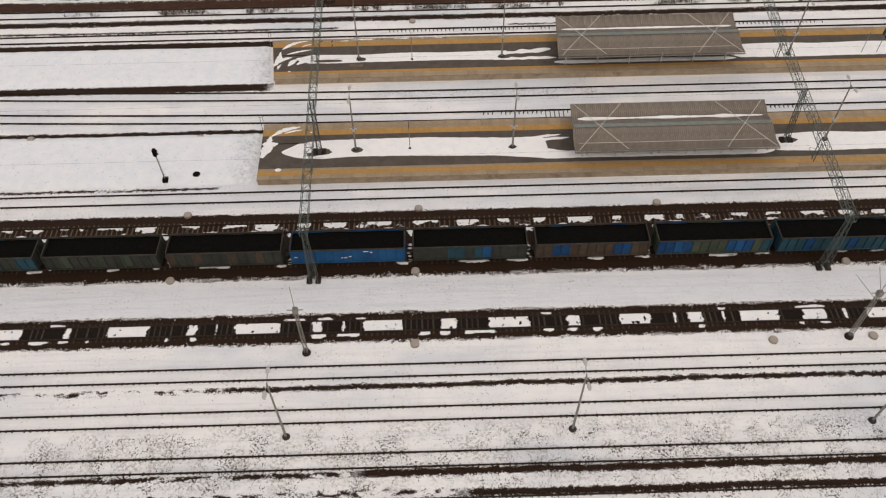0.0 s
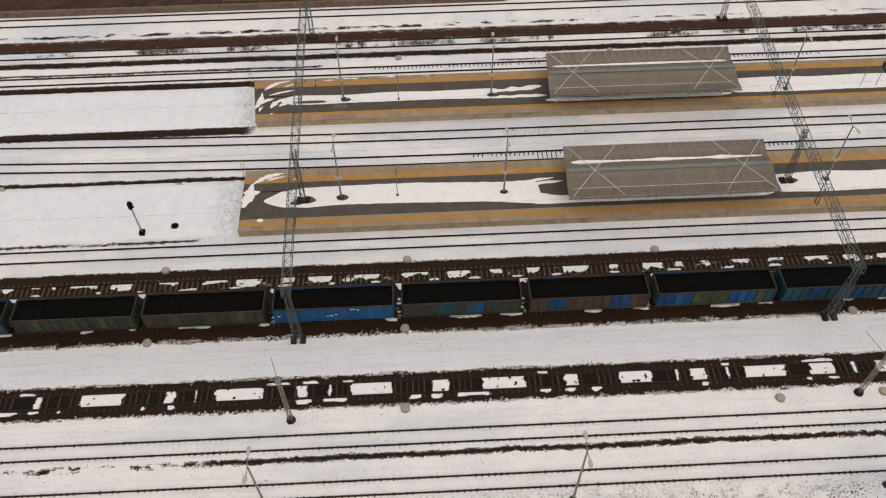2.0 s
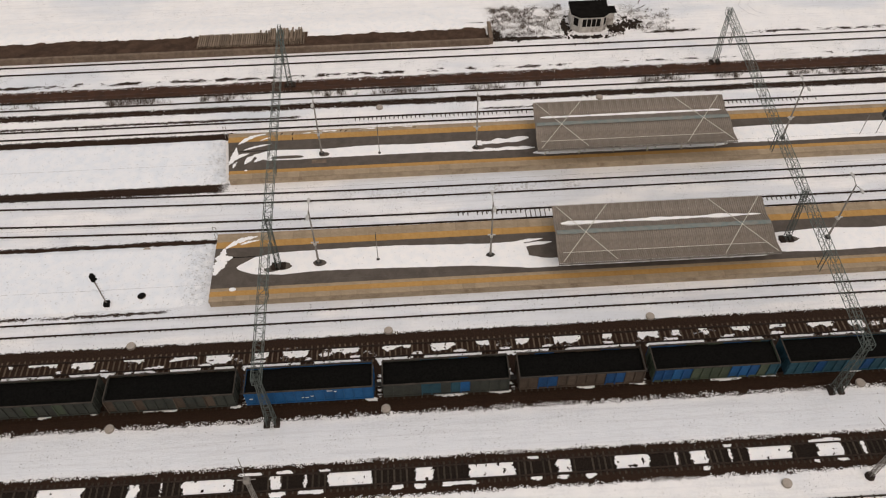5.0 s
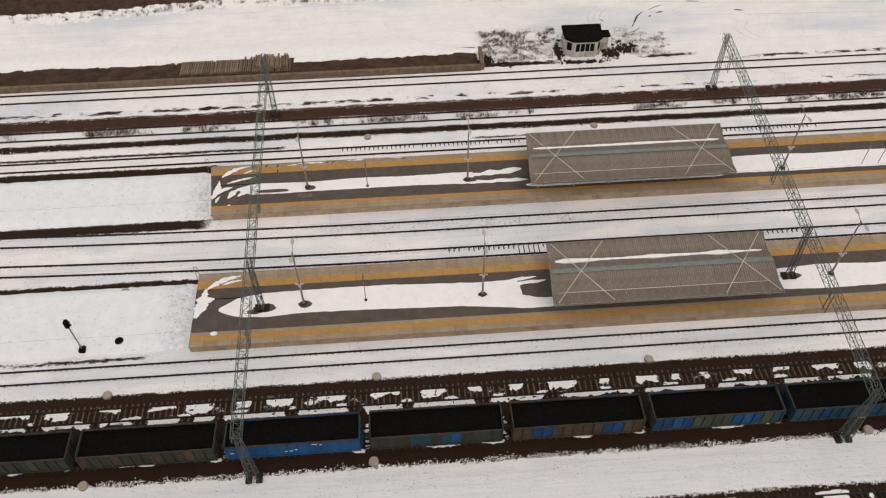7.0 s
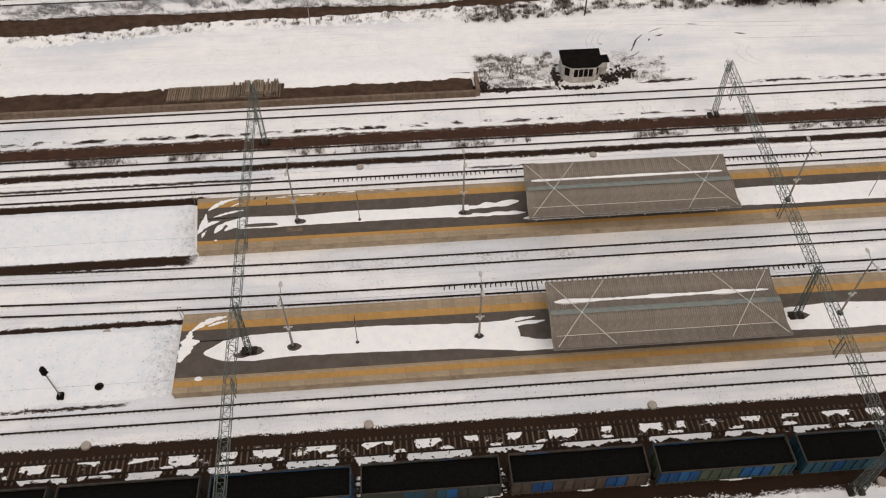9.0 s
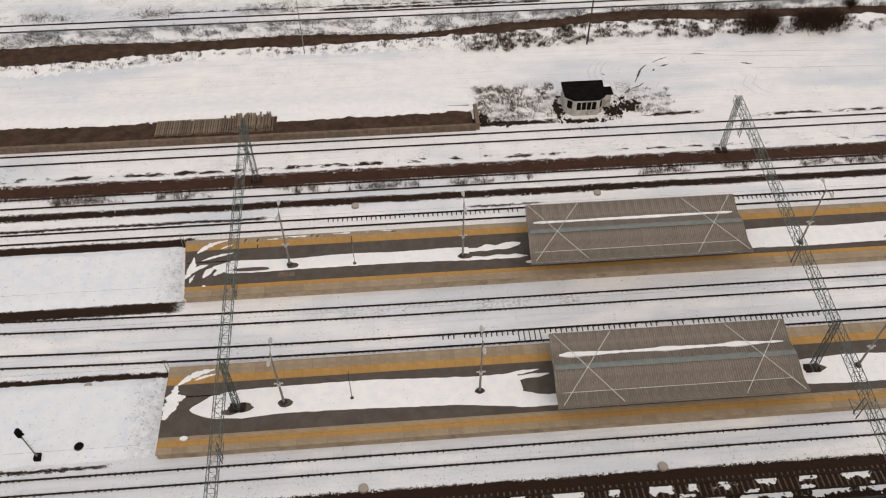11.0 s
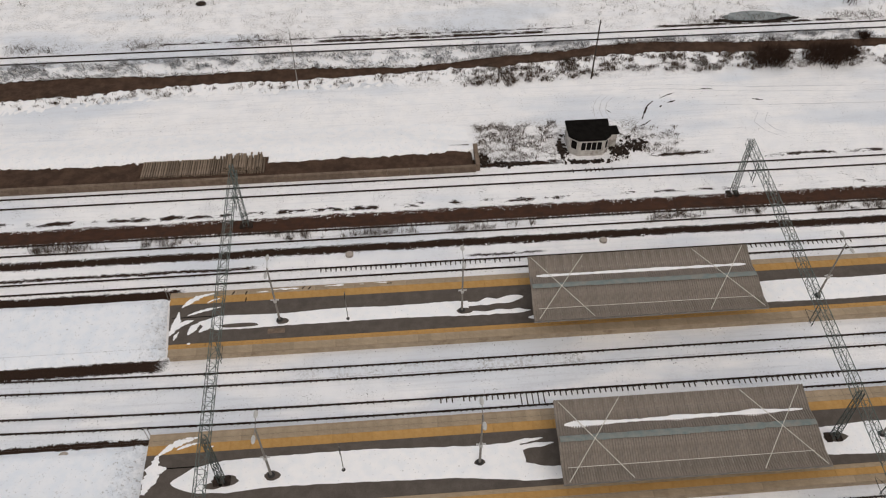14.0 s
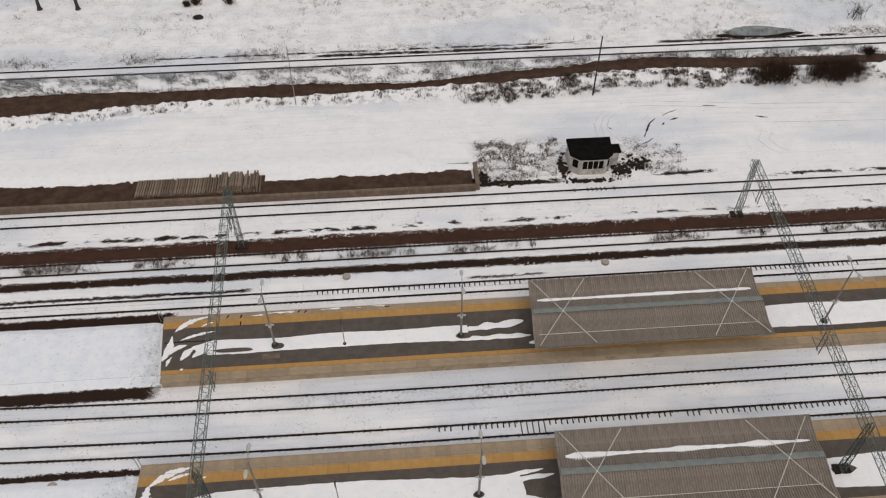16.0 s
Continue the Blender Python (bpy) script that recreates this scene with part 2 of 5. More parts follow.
M_BLACK = worn("black_hole", (0.006, 0.0055, 0.005), (0.012, 0.011, 0.01), 3.0, 0.9, shine=0.03)
M_EARTH = worn("bare_earth", (0.044, 0.027, 0.019), (0.082, 0.050, 0.034), 0.7, 0.95, bump=0.7, dirt=(0.026, 0.017, 0.013))
M_WOOD = worn("grey_sleeper_wood", (0.15, 0.112, 0.082), (0.215, 0.165, 0.125), 1.6, 0.9, vary=0.28)
M_COAL = worn("coal", (0.0035, 0.0035, 0.0032), (0.008, 0.0078, 0.007), 5.0, 0.85, bump=1.0, shine=0.02)
M_TAR = worn("tar_roof", (0.005, 0.0045, 0.004), (0.011, 0.010, 0.009), 1.2, 0.9, shine=0.02)
M_PLASTER = worn("sooty_plaster", (0.40, 0.37, 0.34), (0.58, 0.55, 0.51), 1.4, 0.9, dirt=(0.13, 0.10, 0.085))
M_WEED = worn("dry_weed", (0.06, 0.042, 0.03), (0.14, 0.105, 0.08), 0.5, 0.95, bump=0, vary=0.4, island=True)
M_BARK = worn("bark", (0.035, 0.028, 0.022), (0.075, 0.06, 0.05), 3.0, 0.95)
M_TWIG = worn("brown_twigs", (0.034, 0.02, 0.014), (0.07, 0.042, 0.03), 1.0, 0.95, bump=0)
M_FROST = worn("frosted_grass", (0.20, 0.21, 0.225), (0.34, 0.35, 0.37), 0.5, 0.95, bump=0, vary=0.4, island=True)
M_PRESSED = worn("pressed_snow", (0.50, 0.50, 0.52), (0.62, 0.62, 0.64), 1.5, 0.7)
M_DEBRIS = worn("charred_debris", (0.018, 0.014, 0.012), (0.05, 0.036, 0.028), 2.0, 0.95, bump=0.8)
M_WIRE = worn("wire", (0.10, 0.095, 0.09), (0.14, 0.13, 0.125), 1.0, 0.6, 0.3)
g = Graph("meltwater", 0.12, shine=0.4)
M_WATER = g.colour(g.mix(g.step(g.noise(g.coord(), 0.5, 3), 0.35, 0.7), (0.17, 0.19, 0.19), (0.26, 0.28, 0.28)))
M_RIM = worn("worn_rim", (0.034, 0.03, 0.026), (0.062, 0.052, 0.044), 1.2, 0.8)
PAINT = {
    "blue": worn("blue_wagon_paint", (0.010, 0.062, 0.165), (0.018, 0.085, 0.20), 0.9, 0.6, vary=0.1, dirt=(0.014, 0.045, 0.10)),
    "deep": worn("deep_blue_wagon_paint", (0.008, 0.04, 0.115), (0.014, 0.06, 0.155), 0.9, 0.6, vary=0.2, dirt=(0.012, 0.03, 0.06)),
    "teal": worn("teal_wagon_paint", (0.014, 0.046, 0.066), (0.024, 0.064, 0.085), 0.9, 0.6, vary=0.2, dirt=(0.018, 0.03, 0.036)),
    "green": worn("green_grey_wagon_paint", (0.028, 0.030, 0.026), (0.042, 0.044, 0.037), 0.9, 0.7, vary=0.15, dirt=(0.024, 0.020, 0.016)),
    "olive": worn("olive_wagon_paint", (0.042, 0.054, 0.036), (0.060, 0.072, 0.048), 0.9, 0.7, vary=0.15, dirt=(0.030, 0.030, 0.021)),
    "brown": worn("brown_wagon_paint", (0.052, 0.037, 0.027), (0.072, 0.053, 0.040), 0.9, 0.7, vary=0.15, dirt=(0.033, 0.024, 0.019)),
}


# ---- mesh helpers ----
def box(bm, x0, x1, y0, y1, z0, z1, m=None):
    v = [bm.verts.new(Vector(p) if m is None else m @ Vector(p)) for p in ((x0, y0, z0), (x1, y0, z0), (x1, y1, z0), (x0, y1, z0), (x0, y0, z1), (x1, y0, z1), (x1, y1, z1), (x0, y1, z1))]
    for f in ((3, 2, 1, 0), (4, 5, 6, 7), (0, 1, 5, 4), (1, 2, 6, 5), (2, 3, 7, 6), (3, 0, 4, 7)):
        bm.faces.new([v[i] for i in f])


def bar(bm, a, b, r0, r1=None, n=4):
    """A prism from a to b with n sides."""
    a, b = Vector(a), Vector(b)
    r1 = r0 if r1 is None else r1
    d = (b - a).normalized()
    u = d.cross(Vector((0, 0, 1)) if abs(d.z) < 0.9 else Vector((1, 0, 0))).normalized()
    w = d.cross(u)
    ring = [[bm.verts.new(p + r * (math.cos(t) * u + math.sin(t) * w)) for t in [2 * math.pi * (i + 0.5) / n for i in range(n)]] for p, r in ((a, r0), (b, r1))]
    for i in range(n):
        bm.faces.new((ring[0][i], ring[0][(i + 1) % n], ring[1][(i + 1) % n], ring[1][i]))
    bm.faces.new(ring[0][::-1])
    bm.faces.new(ring[1])


def lattice(bm, a, b, w0, w1, cells, chord=0.05, lace=0.028):
    """A four-chord lattice member from a to b, as wide as w0 at a and w1 at b."""
    a, b = Vector(a), Vector(b)
    d = (b - a).normalized()
    u = d.cross(Vector((0, 0, 1)) if abs(d.z) < 0.7 else Vector((1, 0, 0))).normalized()
    w = d.cross(u).normalized()

    def corner(i, t):
        s, c = ((-1, -1), (1, -1), (1, 1), (-1, 1))[i % 4]
        h = (w0 + (w1 - w0) * t) / 2
        return a + (b - a) * t + u * s * h + w * c * h

    for i in range(4):
        bar(bm, corner(i, 0), corner(i, 1), chord)
        for k in range(cells):
            j = i + 1 if k % 2 else i
            bar(bm, corner(j, k / cells), corner(2 * i + 1 - j, (k + 1) / cells), lace, n=3)
            bar(bm, corner(i, k / cells), corner(i + 1, k / cells), lace, n=3)
        bar(bm, corner(i, 1), corner(i + 1, 1), lace, n=3)


def to_mesh(name, bm, material):
    me = bpy.data.meshes.new(name)
    bm.normal_update()
    bm.to_mesh(me)
    bm.free()
    if material:
        me.materials.append(material)
    return me


def raw_mesh(name, verts, faces, material, smooth=False):
    me = bpy.data.meshes.new(name)
    me.from_pydata([tuple(p) for p in verts], [], faces)
    me.materials.append(material)
    if smooth:
        me.polygons.foreach_set("use_smooth", [True] * len(me.polygons))
    me.update()
    return me


def part(name, bm, material, parent, label=""):
    ob = new(name, to_mesh(name, bm, material) if isinstance(bm, bmesh.types.BMesh) else bm)
    ob.parent = parent
    return tagged(ob, label)


def piece(name, mesh, parent, x, y, z, rz=0.0):
    ob = new(name, mesh)
    ob.parent = parent
    ob.location = (x, y, z)
    if rz:
        ob.rotation_euler = (0, 0, rz)
    return ob


def thing(name, x, y, z, label, category, group="", kind=""):
    ob = new(name)
    ob.location = (x, y, z)
    return tagged(ob, label, category, group, kind)


def cells(name, x0, x1, y0, y1, n, k, height, material):
    """A sheet of n by k cells whose height comes from a function of x and y."""
    xs, ys = np.linspace(x0, x1, n + 1), np.linspace(y0, y1, k + 1)
    verts = [(x, y, height(x, y)) for y in ys for x in xs]
    faces = [(j * (n + 1) + i, j * (n + 1) + i + 1, (j + 1) * (n + 1) + i + 1, (j + 1) * (n + 1) + i) for j in range(k) for i in range(n)]
    return raw_mesh(name, verts, faces, material, True)


def wob(x, s=0.3, seed=0.0):
    return noise.noise(Vector((x * s, seed, 0.37)))


rng = random.Random(7)

# ---- ground ----
FAR = 2500.0
ground_lines_x = [-FAR, -400, -150] + [i for i in range(-120, 141, 4)] + [170, 400, FAR]
ground_lines_y = [-FAR, -300, -60] + [i for i in range(0, 201, 4)] + [300, 600, FAR]
nx = len(ground_lines_x)
gv = [(x, y, 0.0) for y in ground_lines_y for x in ground_lines_x]
gf = [(j * nx + i, j * nx + i + 1, (j + 1) * nx + i + 1, (j + 1) * nx + i) for j in range(len(ground_lines_y) - 1) for i in range(nx - 1)]
tagged(new("ground", raw_mesh("ground", gv, gf, M_GROUND)), "flat snow-covered railway yard with strips of dark bare ballast", "ground", kind="structure")

# ---- tracks ----
TRACK_X0, TRACK_X1 = -130.0, 150.0


def bend(x, k):
    """Two tracks swing slightly away as they leave the platforms."""
    return k * max(0.0, 8.0 - x) ** 2 if x > -60 else k * (68.0 ** 2 + 136.0 * (-60.0 - x))


def rail_mesh(off, k):
    prof = [(-0.075, 0.0), (0.075, 0.0), (0.075, 0.02), (0.02, 0.05), (0.02, 0.12), (0.037, 0.13), (0.037, 0.165), (-0.037, 0.165), (-0.037, 0.13), (-0.02, 0.12), (-0.02, 0.05), (-0.075, 0.02)]
    n = len(prof)
    xs = [TRACK_X0, TRACK_X1] if not k else [TRACK_X0] + list(range(-60, 11, 5)) + [TRACK_X1]
    verts = [(x, off + bend(x, k) + y, z) for x in xs for y, z in prof]
    faces = [(m * n + i, m * n + (i + 1) % n, (m + 1) * n + (i + 1) % n, (m + 1) * n + i) for m in range(len(xs) - 1) for i in range(n)]
    faces += [tuple(range(n))[::-1], tuple(range((len(xs) - 1) * n, len(xs) * n))]
    return raw_mesh("rail", verts, faces, M_RAIL)


bm = bmesh.new()
box(bm, -0.095, 0.095, -1.2, 1.2, -0.12, 0.045)
TIE = to_mesh("sleeper", bm, M_TIE)
bm = bmesh.new()
box(bm, -0.085, 0.085, -1.2, 1.2, -0.12, 0.045)
DRY_TIE = to_mesh("sleeper", bm, M_DRYTIE)
bm = bmesh.new()
box(bm, -0.07, 0.07, 0.2, 0.95, -0.12, 0.045)
SHORT_TIE = to_mesh("sleeper", bm, M_TIE)
bm = bmesh.new()
box(bm, -0.06, 0.06, -0.85, 0.92, -0.12, 0.045)
INNER_TIE = to_mesh("sleeper", bm, M_TIE)


def fasteners(seed, reach, gauge, k):
    """The chairs and sleeper heads that show along both rails of one track."""
    r = random.Random(seed)
    bm = bmesh.new()
    x = -75.0
    while x < 100:
        for s in (-1, 1):
            if r.random() < 0.93:
                e = reach * r.uniform(0.7, 1.25)
                o = s * gauge / 2 + bend(x, k)
                box(bm, x - 0.065, x + 0.065, o - e, o + e, -0.02, 0.05 + 0.012 * r.random())
        x += 0.6
    return to_mesh("rail_fasteners", bm, M_CHAIR)


def melt_strip(seed, wide, gauge, k):
    """The ragged line of bare ballast that has melted free along each rail."""
    r = random.Random(seed)
    verts, faces = [], []
    for s in (-1, 1):
        x, last = TRACK_X0, None
        while x < TRACK_X1:
            a, b = wide * r.uniform(0.6, 1.3), wide * r.uniform(0.6, 1.3)
            o = s * gauge / 2 + bend(x, k)
            verts += [(x, o - a, 0.008), (x, o + b, 0.008)]
            n = len(verts)
            if last is not None:
                faces.append((n - 4, n - 2, n - 1, n - 3))
            last = x
            x += 0.3
    return raw_mesh("melt_strip", verts, faces, M_BED)


# centre line y, gauge, stretch of bare sleepers, bend
TRACKS = [
    (27.25, 1.5, None, 0), (31.87, 1.47, None, 0), (36.7, 1.47, None, 0), (41.65, 1.46, None, 0), (47.25, 1.5, (-58, 62), 0), (56.8, 1.5, (-58, 62), 0), (61.5, 1.5, (-60, 65), 0), (66.65, 1.6, None, 0),
    (80.65, 1.6, (7, 50), 0.00034), (85.3, 1.6, None, 0.00034), (99.75, 1.55, (-6, 60), 0), (106.1, 1.65, (-62, 78), 0), (114.65, 1.82, (27.5, 33), 0), (148.0, 1.9, None, 0),
]
for i, (yc, gauge, bare, k) in enumerate(TRACKS):
    track = thing("railway_track", 0, yc, 0, "straight railway track with dark rusty rails, sleepers " + ("bare of snow" if bare and i in (4, 5, 6) else "mostly under snow"), "railway track", "tracks of the yard", "structure")
    for s in (-1, 1):
        piece("rail", rail_mesh(s * gauge / 2, k), track, 0, 0, 0.045)
    tagged(part("rail_fasteners", fasteners(i, 0.15, gauge, k), None, track), kind="stuff")
    tagged(part("melted_ballast_strip", melt_strip(100 + i, 0.055 if i not in (8, 10) else 0.08, gauge, k), None, track), kind="stuff")
    if i == 4:
        bm = bmesh.new()
        box(bm, TRACK_X0, TRACK_X1, -0.9, 0.9, -0.1, 0.012)
        part("ballast_bed", bm, M_BED, track, "dark ballast between the rails")
    if bare:
        x = bare[0]
        while x < bare[1]:
            short = i in (10, 11, 12) or (i == 8 and not 15.2 < x < 18.2)
            if not short or rng.random() < 0.92:
                piece("sleeper", SHORT_TIE if short else INNER_TIE if i == 8 else DRY_TIE if i == 6 else TIE, track, x, rng.uniform(-0.05, 0.05) + (0.42 if i == 12 else 0.4 if i == 11 else 0), rng.uniform(-0.042, -0.008), rng.uniform(-0.025, 0.025))
            x += 0.6


def track_snow(y0, y1, spans, rail, seed, depth=(0.8, 1.0), rough=0.10):
    """Leftover snow beside a rail: each span is a pad that leans on the rail's side (rail 1 far, -1 near, 0 both) with a ragged, tapering edge."""
    c = 0.09
    m = max(2, int(round((y1 - y0) / c)))
    r = random.Random(seed)
    verts, faces = [], []
    for x0, x1 in spans:
        n, index = max(3, int((x1 - x0) / c)), {}
        full = r.uniform(*depth)

        def corner(i, j):
            if (i, j) not in index:
                index[(i, j)] = len(verts)
                verts.append((x0 + (i + r.uniform(-0.35, 0.35)) * c, y0 + (j + r.uniform(-0.35, 0.35)) * (y1 - y0) / m, 0.055 + 0.035 * min(j, m - j, 2) / 2 + 0.012 * r.random()))
            return index[(i, j)]

        for i in range(n):
            x = x0 + i * c
            side = min(i + 0.5, n - i - 0.5) * c
            for j in range(m):
                y = (j + 0.5) / m
                end = side + (0.30 * noise.noise(Vector((x0 + (1 if 2 * i > n else 0), y * 2.2, seed))) + 0.14 * noise.noise(Vector((x * 5.0, y * 6.0, seed)))) * min(1.0, (x1 - x0) / 1.5) - 0.5 * abs(y - 0.5) ** 3
                far = 1 - y if rail > 0 else y if rail < 0 else 2 * abs(y - 0.5) * 0.9
                reach = full * (0.55 + 0.45 * min(1.0, end / 0.5)) if rail else min(1.0, 0.75 + end / 0.35)
                rag = 0.42 * noise.noise(Vector((x * 0.8, seed, 0.3))) + rough * 2 * noise.noise(Vector((x * 2.6, y * 2.5, seed + 2.0)))
                hole = noise.noise(Vector((x * 2.3, y * 3.0, seed + 7.0))) + 0.25 * noise.noise(Vector((x * 7.0, y * 8.0, seed)))
                if far < reach + rag * (1 if rail else 0.5) and hole < (0.46 if rail == 0 and x1 - x0 > 1.2 else 0.72 - 2.0 * rough) and end > 0.12 * (1 + r.random()):
                    faces.append((corner(i, j), corner(i + 1, j), corner(i + 1, j + 1), corner(i, j + 1)))
    tagged(new("track_snow", raw_mesh("track_snow", verts, faces, M_SNOW, True)), "ragged pads of leftover snow on the sleepers", "snow", "snow on the tracks", "stuff")


def chance_spans(x0, x1, length, gap, seed):
    r, out, x = random.Random(seed), [], x0
    while x < x1:
        w = r.uniform(*length)
        out.append((x, x + w))
        x += w + r.uniform(*gap)
    return out


# the dark track: snow between its rails lies in blocks, with bare sleepers in the gaps
track_snow(46.55, 47.95, [(-58, -50.5), (-49, -44.4), (-40.2, -39.2), (-35.6, -30.9), (-27.0, -25.6), (-24.0, -23.4), (-21.9, -16.6), (-13.6, -12.1), (-10.4, -9.7), (-8.1, -3.6), (0.2, 2.3), (5.4, 10.1), (13.9, 15.7), (19.5, 23.3), (25.4, 26.1), (27.0, 28.9), (30.7, 31.4), (32.6, 37.3), (39.5, 42.2), (43.9, 44.7), (46.4, 52), (54, 62)], 0, 21, rough=0.075)
track_snow(45.8, 46.32, [(-46.6, -45.4), (-43.6, -41.3), (-40.7, -39.2), (-37.6, -36.9), (-29.3, -28.5), (-26.6, -25.6), (-13.5, -11.7), (-10.8, -8.1), (-2.1, -0.5), (0.1, 1.6), (2.8, 6.4), (11.3, 12.8), (13.8, 15.2), (16.5, 17.9), (27.9, 28.9), (38.8, 39.8), (41.0, 42.5)], 1, 26, (0.7, 1.0), 0.06)
track_snow(48.1, 48.5, [(-16.7, -14.0), (-13.1, -11.2), (-9.1, -7.6), (-42, -40), (11.2, 12.6), (39.0, 42.5), (30.5, 31.6)], -1, 27, (0.6, 0.9), 0.1)
# the bare track beside the train: wedges against its far rail and a ragged strip by its near rail
track_snow(60.86, 62.14, chance_spans(-60, 65, (1.2, 3.6), (0.7, 2.6), 22), 1, 22, (0.12, 0.75), 0.10)
track_snow(60.86, 61.3, chance_spans(-60, 65, (0.8, 2.4), (2.0, 6.0), 29), -1, 29, (0.5, 0.9), 0.14)
track_snow(59.45, 60.66, chance_spans(-60, 65, (2.5, 8.0), (0.4, 1.8), 23), 1, 23, (0.35, 0.7), 0.12)
# in front of the wagons, close under their sills, and on the sleepers in the gaps between them
track_snow(55.5, 55.92, [(-47.0, -44.7), (-37.7, -36.0), (-32.5, -31.4), (-27.4, -23.3), (-18.4, -16.9), (-4.7, -3.0), (2.5, 6.3), (7.9, 10.9), (17.3, 19.5), (22.7, 24.8), (31.2, 34.9), (36.6, 38.7), (46.2, 47.7), (50.0, 52.0)], 1, 24, (0.5, 0.95), 0.12)
for k in range(-3, 5):
    for j in range(5):
        y = 55.95 + 0.58 * j
        track_snow(y, y + 0.34, [(-17.2 + 13.75 * k + 0.12 * ((k + j) % 3), -16.2 + 13.75 * k - 0.1 * ((k * j) % 3))], 0, 30 + 5 * k + j, rough=0.02)


def snow_crumbs(y, spread, n, seed):
    """Broken crumbs of snow along the line where the snow sheet ends at bare ballast."""
    r = random.Random(seed)
    verts, faces = [], []
    while len(verts) < 6 * n:
        x = r.uniform(-62, 68)
        dense = 0.5 + 0.9 * noise.noise(Vector((x * 0.45, seed, 1.0)))
        if r.random() > dense:
            continue
        cy = y + spread * (0.6 * noise.noise(Vector((x * 0.7, seed, 4.0))) + r.gauss(0, 0.42))
        a, b, h = r.uniform(0.03, 0.11), r.uniform(0.025, 0.07), r.uniform(0.02, 0.07)
        t, k = r.uniform(0, math.pi), len(verts)
        u, w = (math.cos(t) * a, math.sin(t) * a), (-math.sin(t) * b, math.cos(t) * b)
        verts += [(x + u[0], cy + u[1], 0.02), (x + w[0], cy + w[1], 0.03), (x - u[0], cy - u[1], 0.02), (x - w[0], cy - w[1], 0.03), (x + 0.3 * u[0], cy, h), (x, cy, -0.05)]
        faces += [(k + i, k + (i + 1) % 4, k + 4) for i in range(4)] + [(k + (i + 1) % 4, k + i, k + 5) for i in range(4)]
    tagged(new("snow_crumbs", raw_mesh("snow_crumbs", verts, faces, M_SNOW)), "broken crumbs of snow along bare ballast", "snow", "snow crumbs along the tracks", "stuff")


for y, spread, n, seed in ((53.95, 0.4, 3600, 81), (49.0, 0.25, 1800, 82), (45.25, 0.28, 2200, 83), (63.9, 0.22, 1500, 84), (104.2, 0.3, 900, 85), (109.6, 0.6, 1800, 87), (102.9, 0.3, 900, 86)):
    snow_crumbs(y, spread, n, seed)

# ---- platforms ----
PZ = 1.10


def platform(name, y0, y1, xl0, xl1, x1, near, far, label):
    """near, far: widths of edge slabs, of the yellow slabs and of plain slabs behind them."""
    top, base = PZ, thing(name, 0, 0, 0, label, "platform", "station platforms", "structure")
    bm = bmesh.new()
    v = [bm.verts.new(p) for z in (-0.1, PZ - 0.17) for p in ((xl0, y0 + 0.12, z), (x1, y0 + 0.12, z), (x1, y1 - 0.12, z), (xl1, y1 - 0.12, z))]
    for f in ((3, 2, 1, 0), (4, 5, 6, 7), (0, 1, 5, 4), (1, 2, 6, 5), (2, 3, 7, 6), (3, 0, 4, 7)):
        bm.faces.new([v[k] for k in f])
    part("platform_wall", bm, M_WALL, base)
    bm = bmesh.new()
    ya, yb = y0 + sum(near), y1 - sum(far)
    xa = xl0 + (xl1 - xl0) * (ya - y0) / (y1 - y0)
    xb = xl0 + (xl1 - xl0) * (yb - y0) / (y1 - y0)
    v = [bm.verts.new(p) for z in (PZ - 0.15, top) for p in ((xa, ya + 0.004, z), (x1, ya + 0.004, z), (x1, yb - 0.004, z), (xb, yb - 0.004, z))]
    for f in ((4, 5, 6, 7), (0, 1, 5, 4), (1, 2, 6, 5), (2, 3, 7, 6), (3, 0, 4, 7)):
        bm.faces.new([v[k] for k in f])
    part("asphalt_surface", bm, M_ASPHALT, base)
    for pname, ys, w, mat, length in (("edge_slab", y0, near[0], M_SLAB, 1.5), ("warning_slab", y0 + near[0], near[1], M_YELLOW, 2.0), ("edge_slab", y1 - far[0], far[0], M_SLAB, 1.5), ("warning_slab", y1 - far[0] - far[1], far[1], M_YELLOW, 2.0), ("inner_slab", y0 + near[0] + near[1], near[2], M_TAN, 1.5)):
        if not w:
            continue
        bm = bmesh.new()
        box(bm, 0.006, length - 0.006, 0.004, w - 0.004, PZ - 0.16, top + 0.006)
        bmesh.ops.bevel(bm, geom=[e for e in bm.edges if e.verts[0].co.z > 1.0 and e.verts[1].co.z > 1.0], offset=0.005, segments=1, affect="EDGES")
        me = to_mesh(pname, bm, mat)
        x = xl0 + (xl1 - xl0) * (ys + w / 2 - y0) / (y1 - y0)
        while x < 86:
            piece(pname, me, base, x, ys, rng.uniform(-0.006, 0.004))
            x += length
        bm = bmesh.new()
        box(bm, x + 0.006, x1, ys + 0.004, ys + w - 0.004, PZ - 0.16, top)
        part(pname + "_run", bm, mat, base)
    return base


P1 = (68.6, 78.75)
P2 = (88.15, 97.05)
platform("platform", P1[0], P1[1], -21.9, -22.1, 150, (0.7, 0.7, 0.45), (1.3, 1.0, 0.0), "long low platform, concrete edges, ochre warning strips, wet asphalt")
platform("platform", P2[0], P2[1], -21.9, -23.0, 150, (0.95, 0.6, 0.0), (0.75, 1.05, 0.0), "long low platform, concrete edges, ochre warning strips, snow-streaked asphalt")


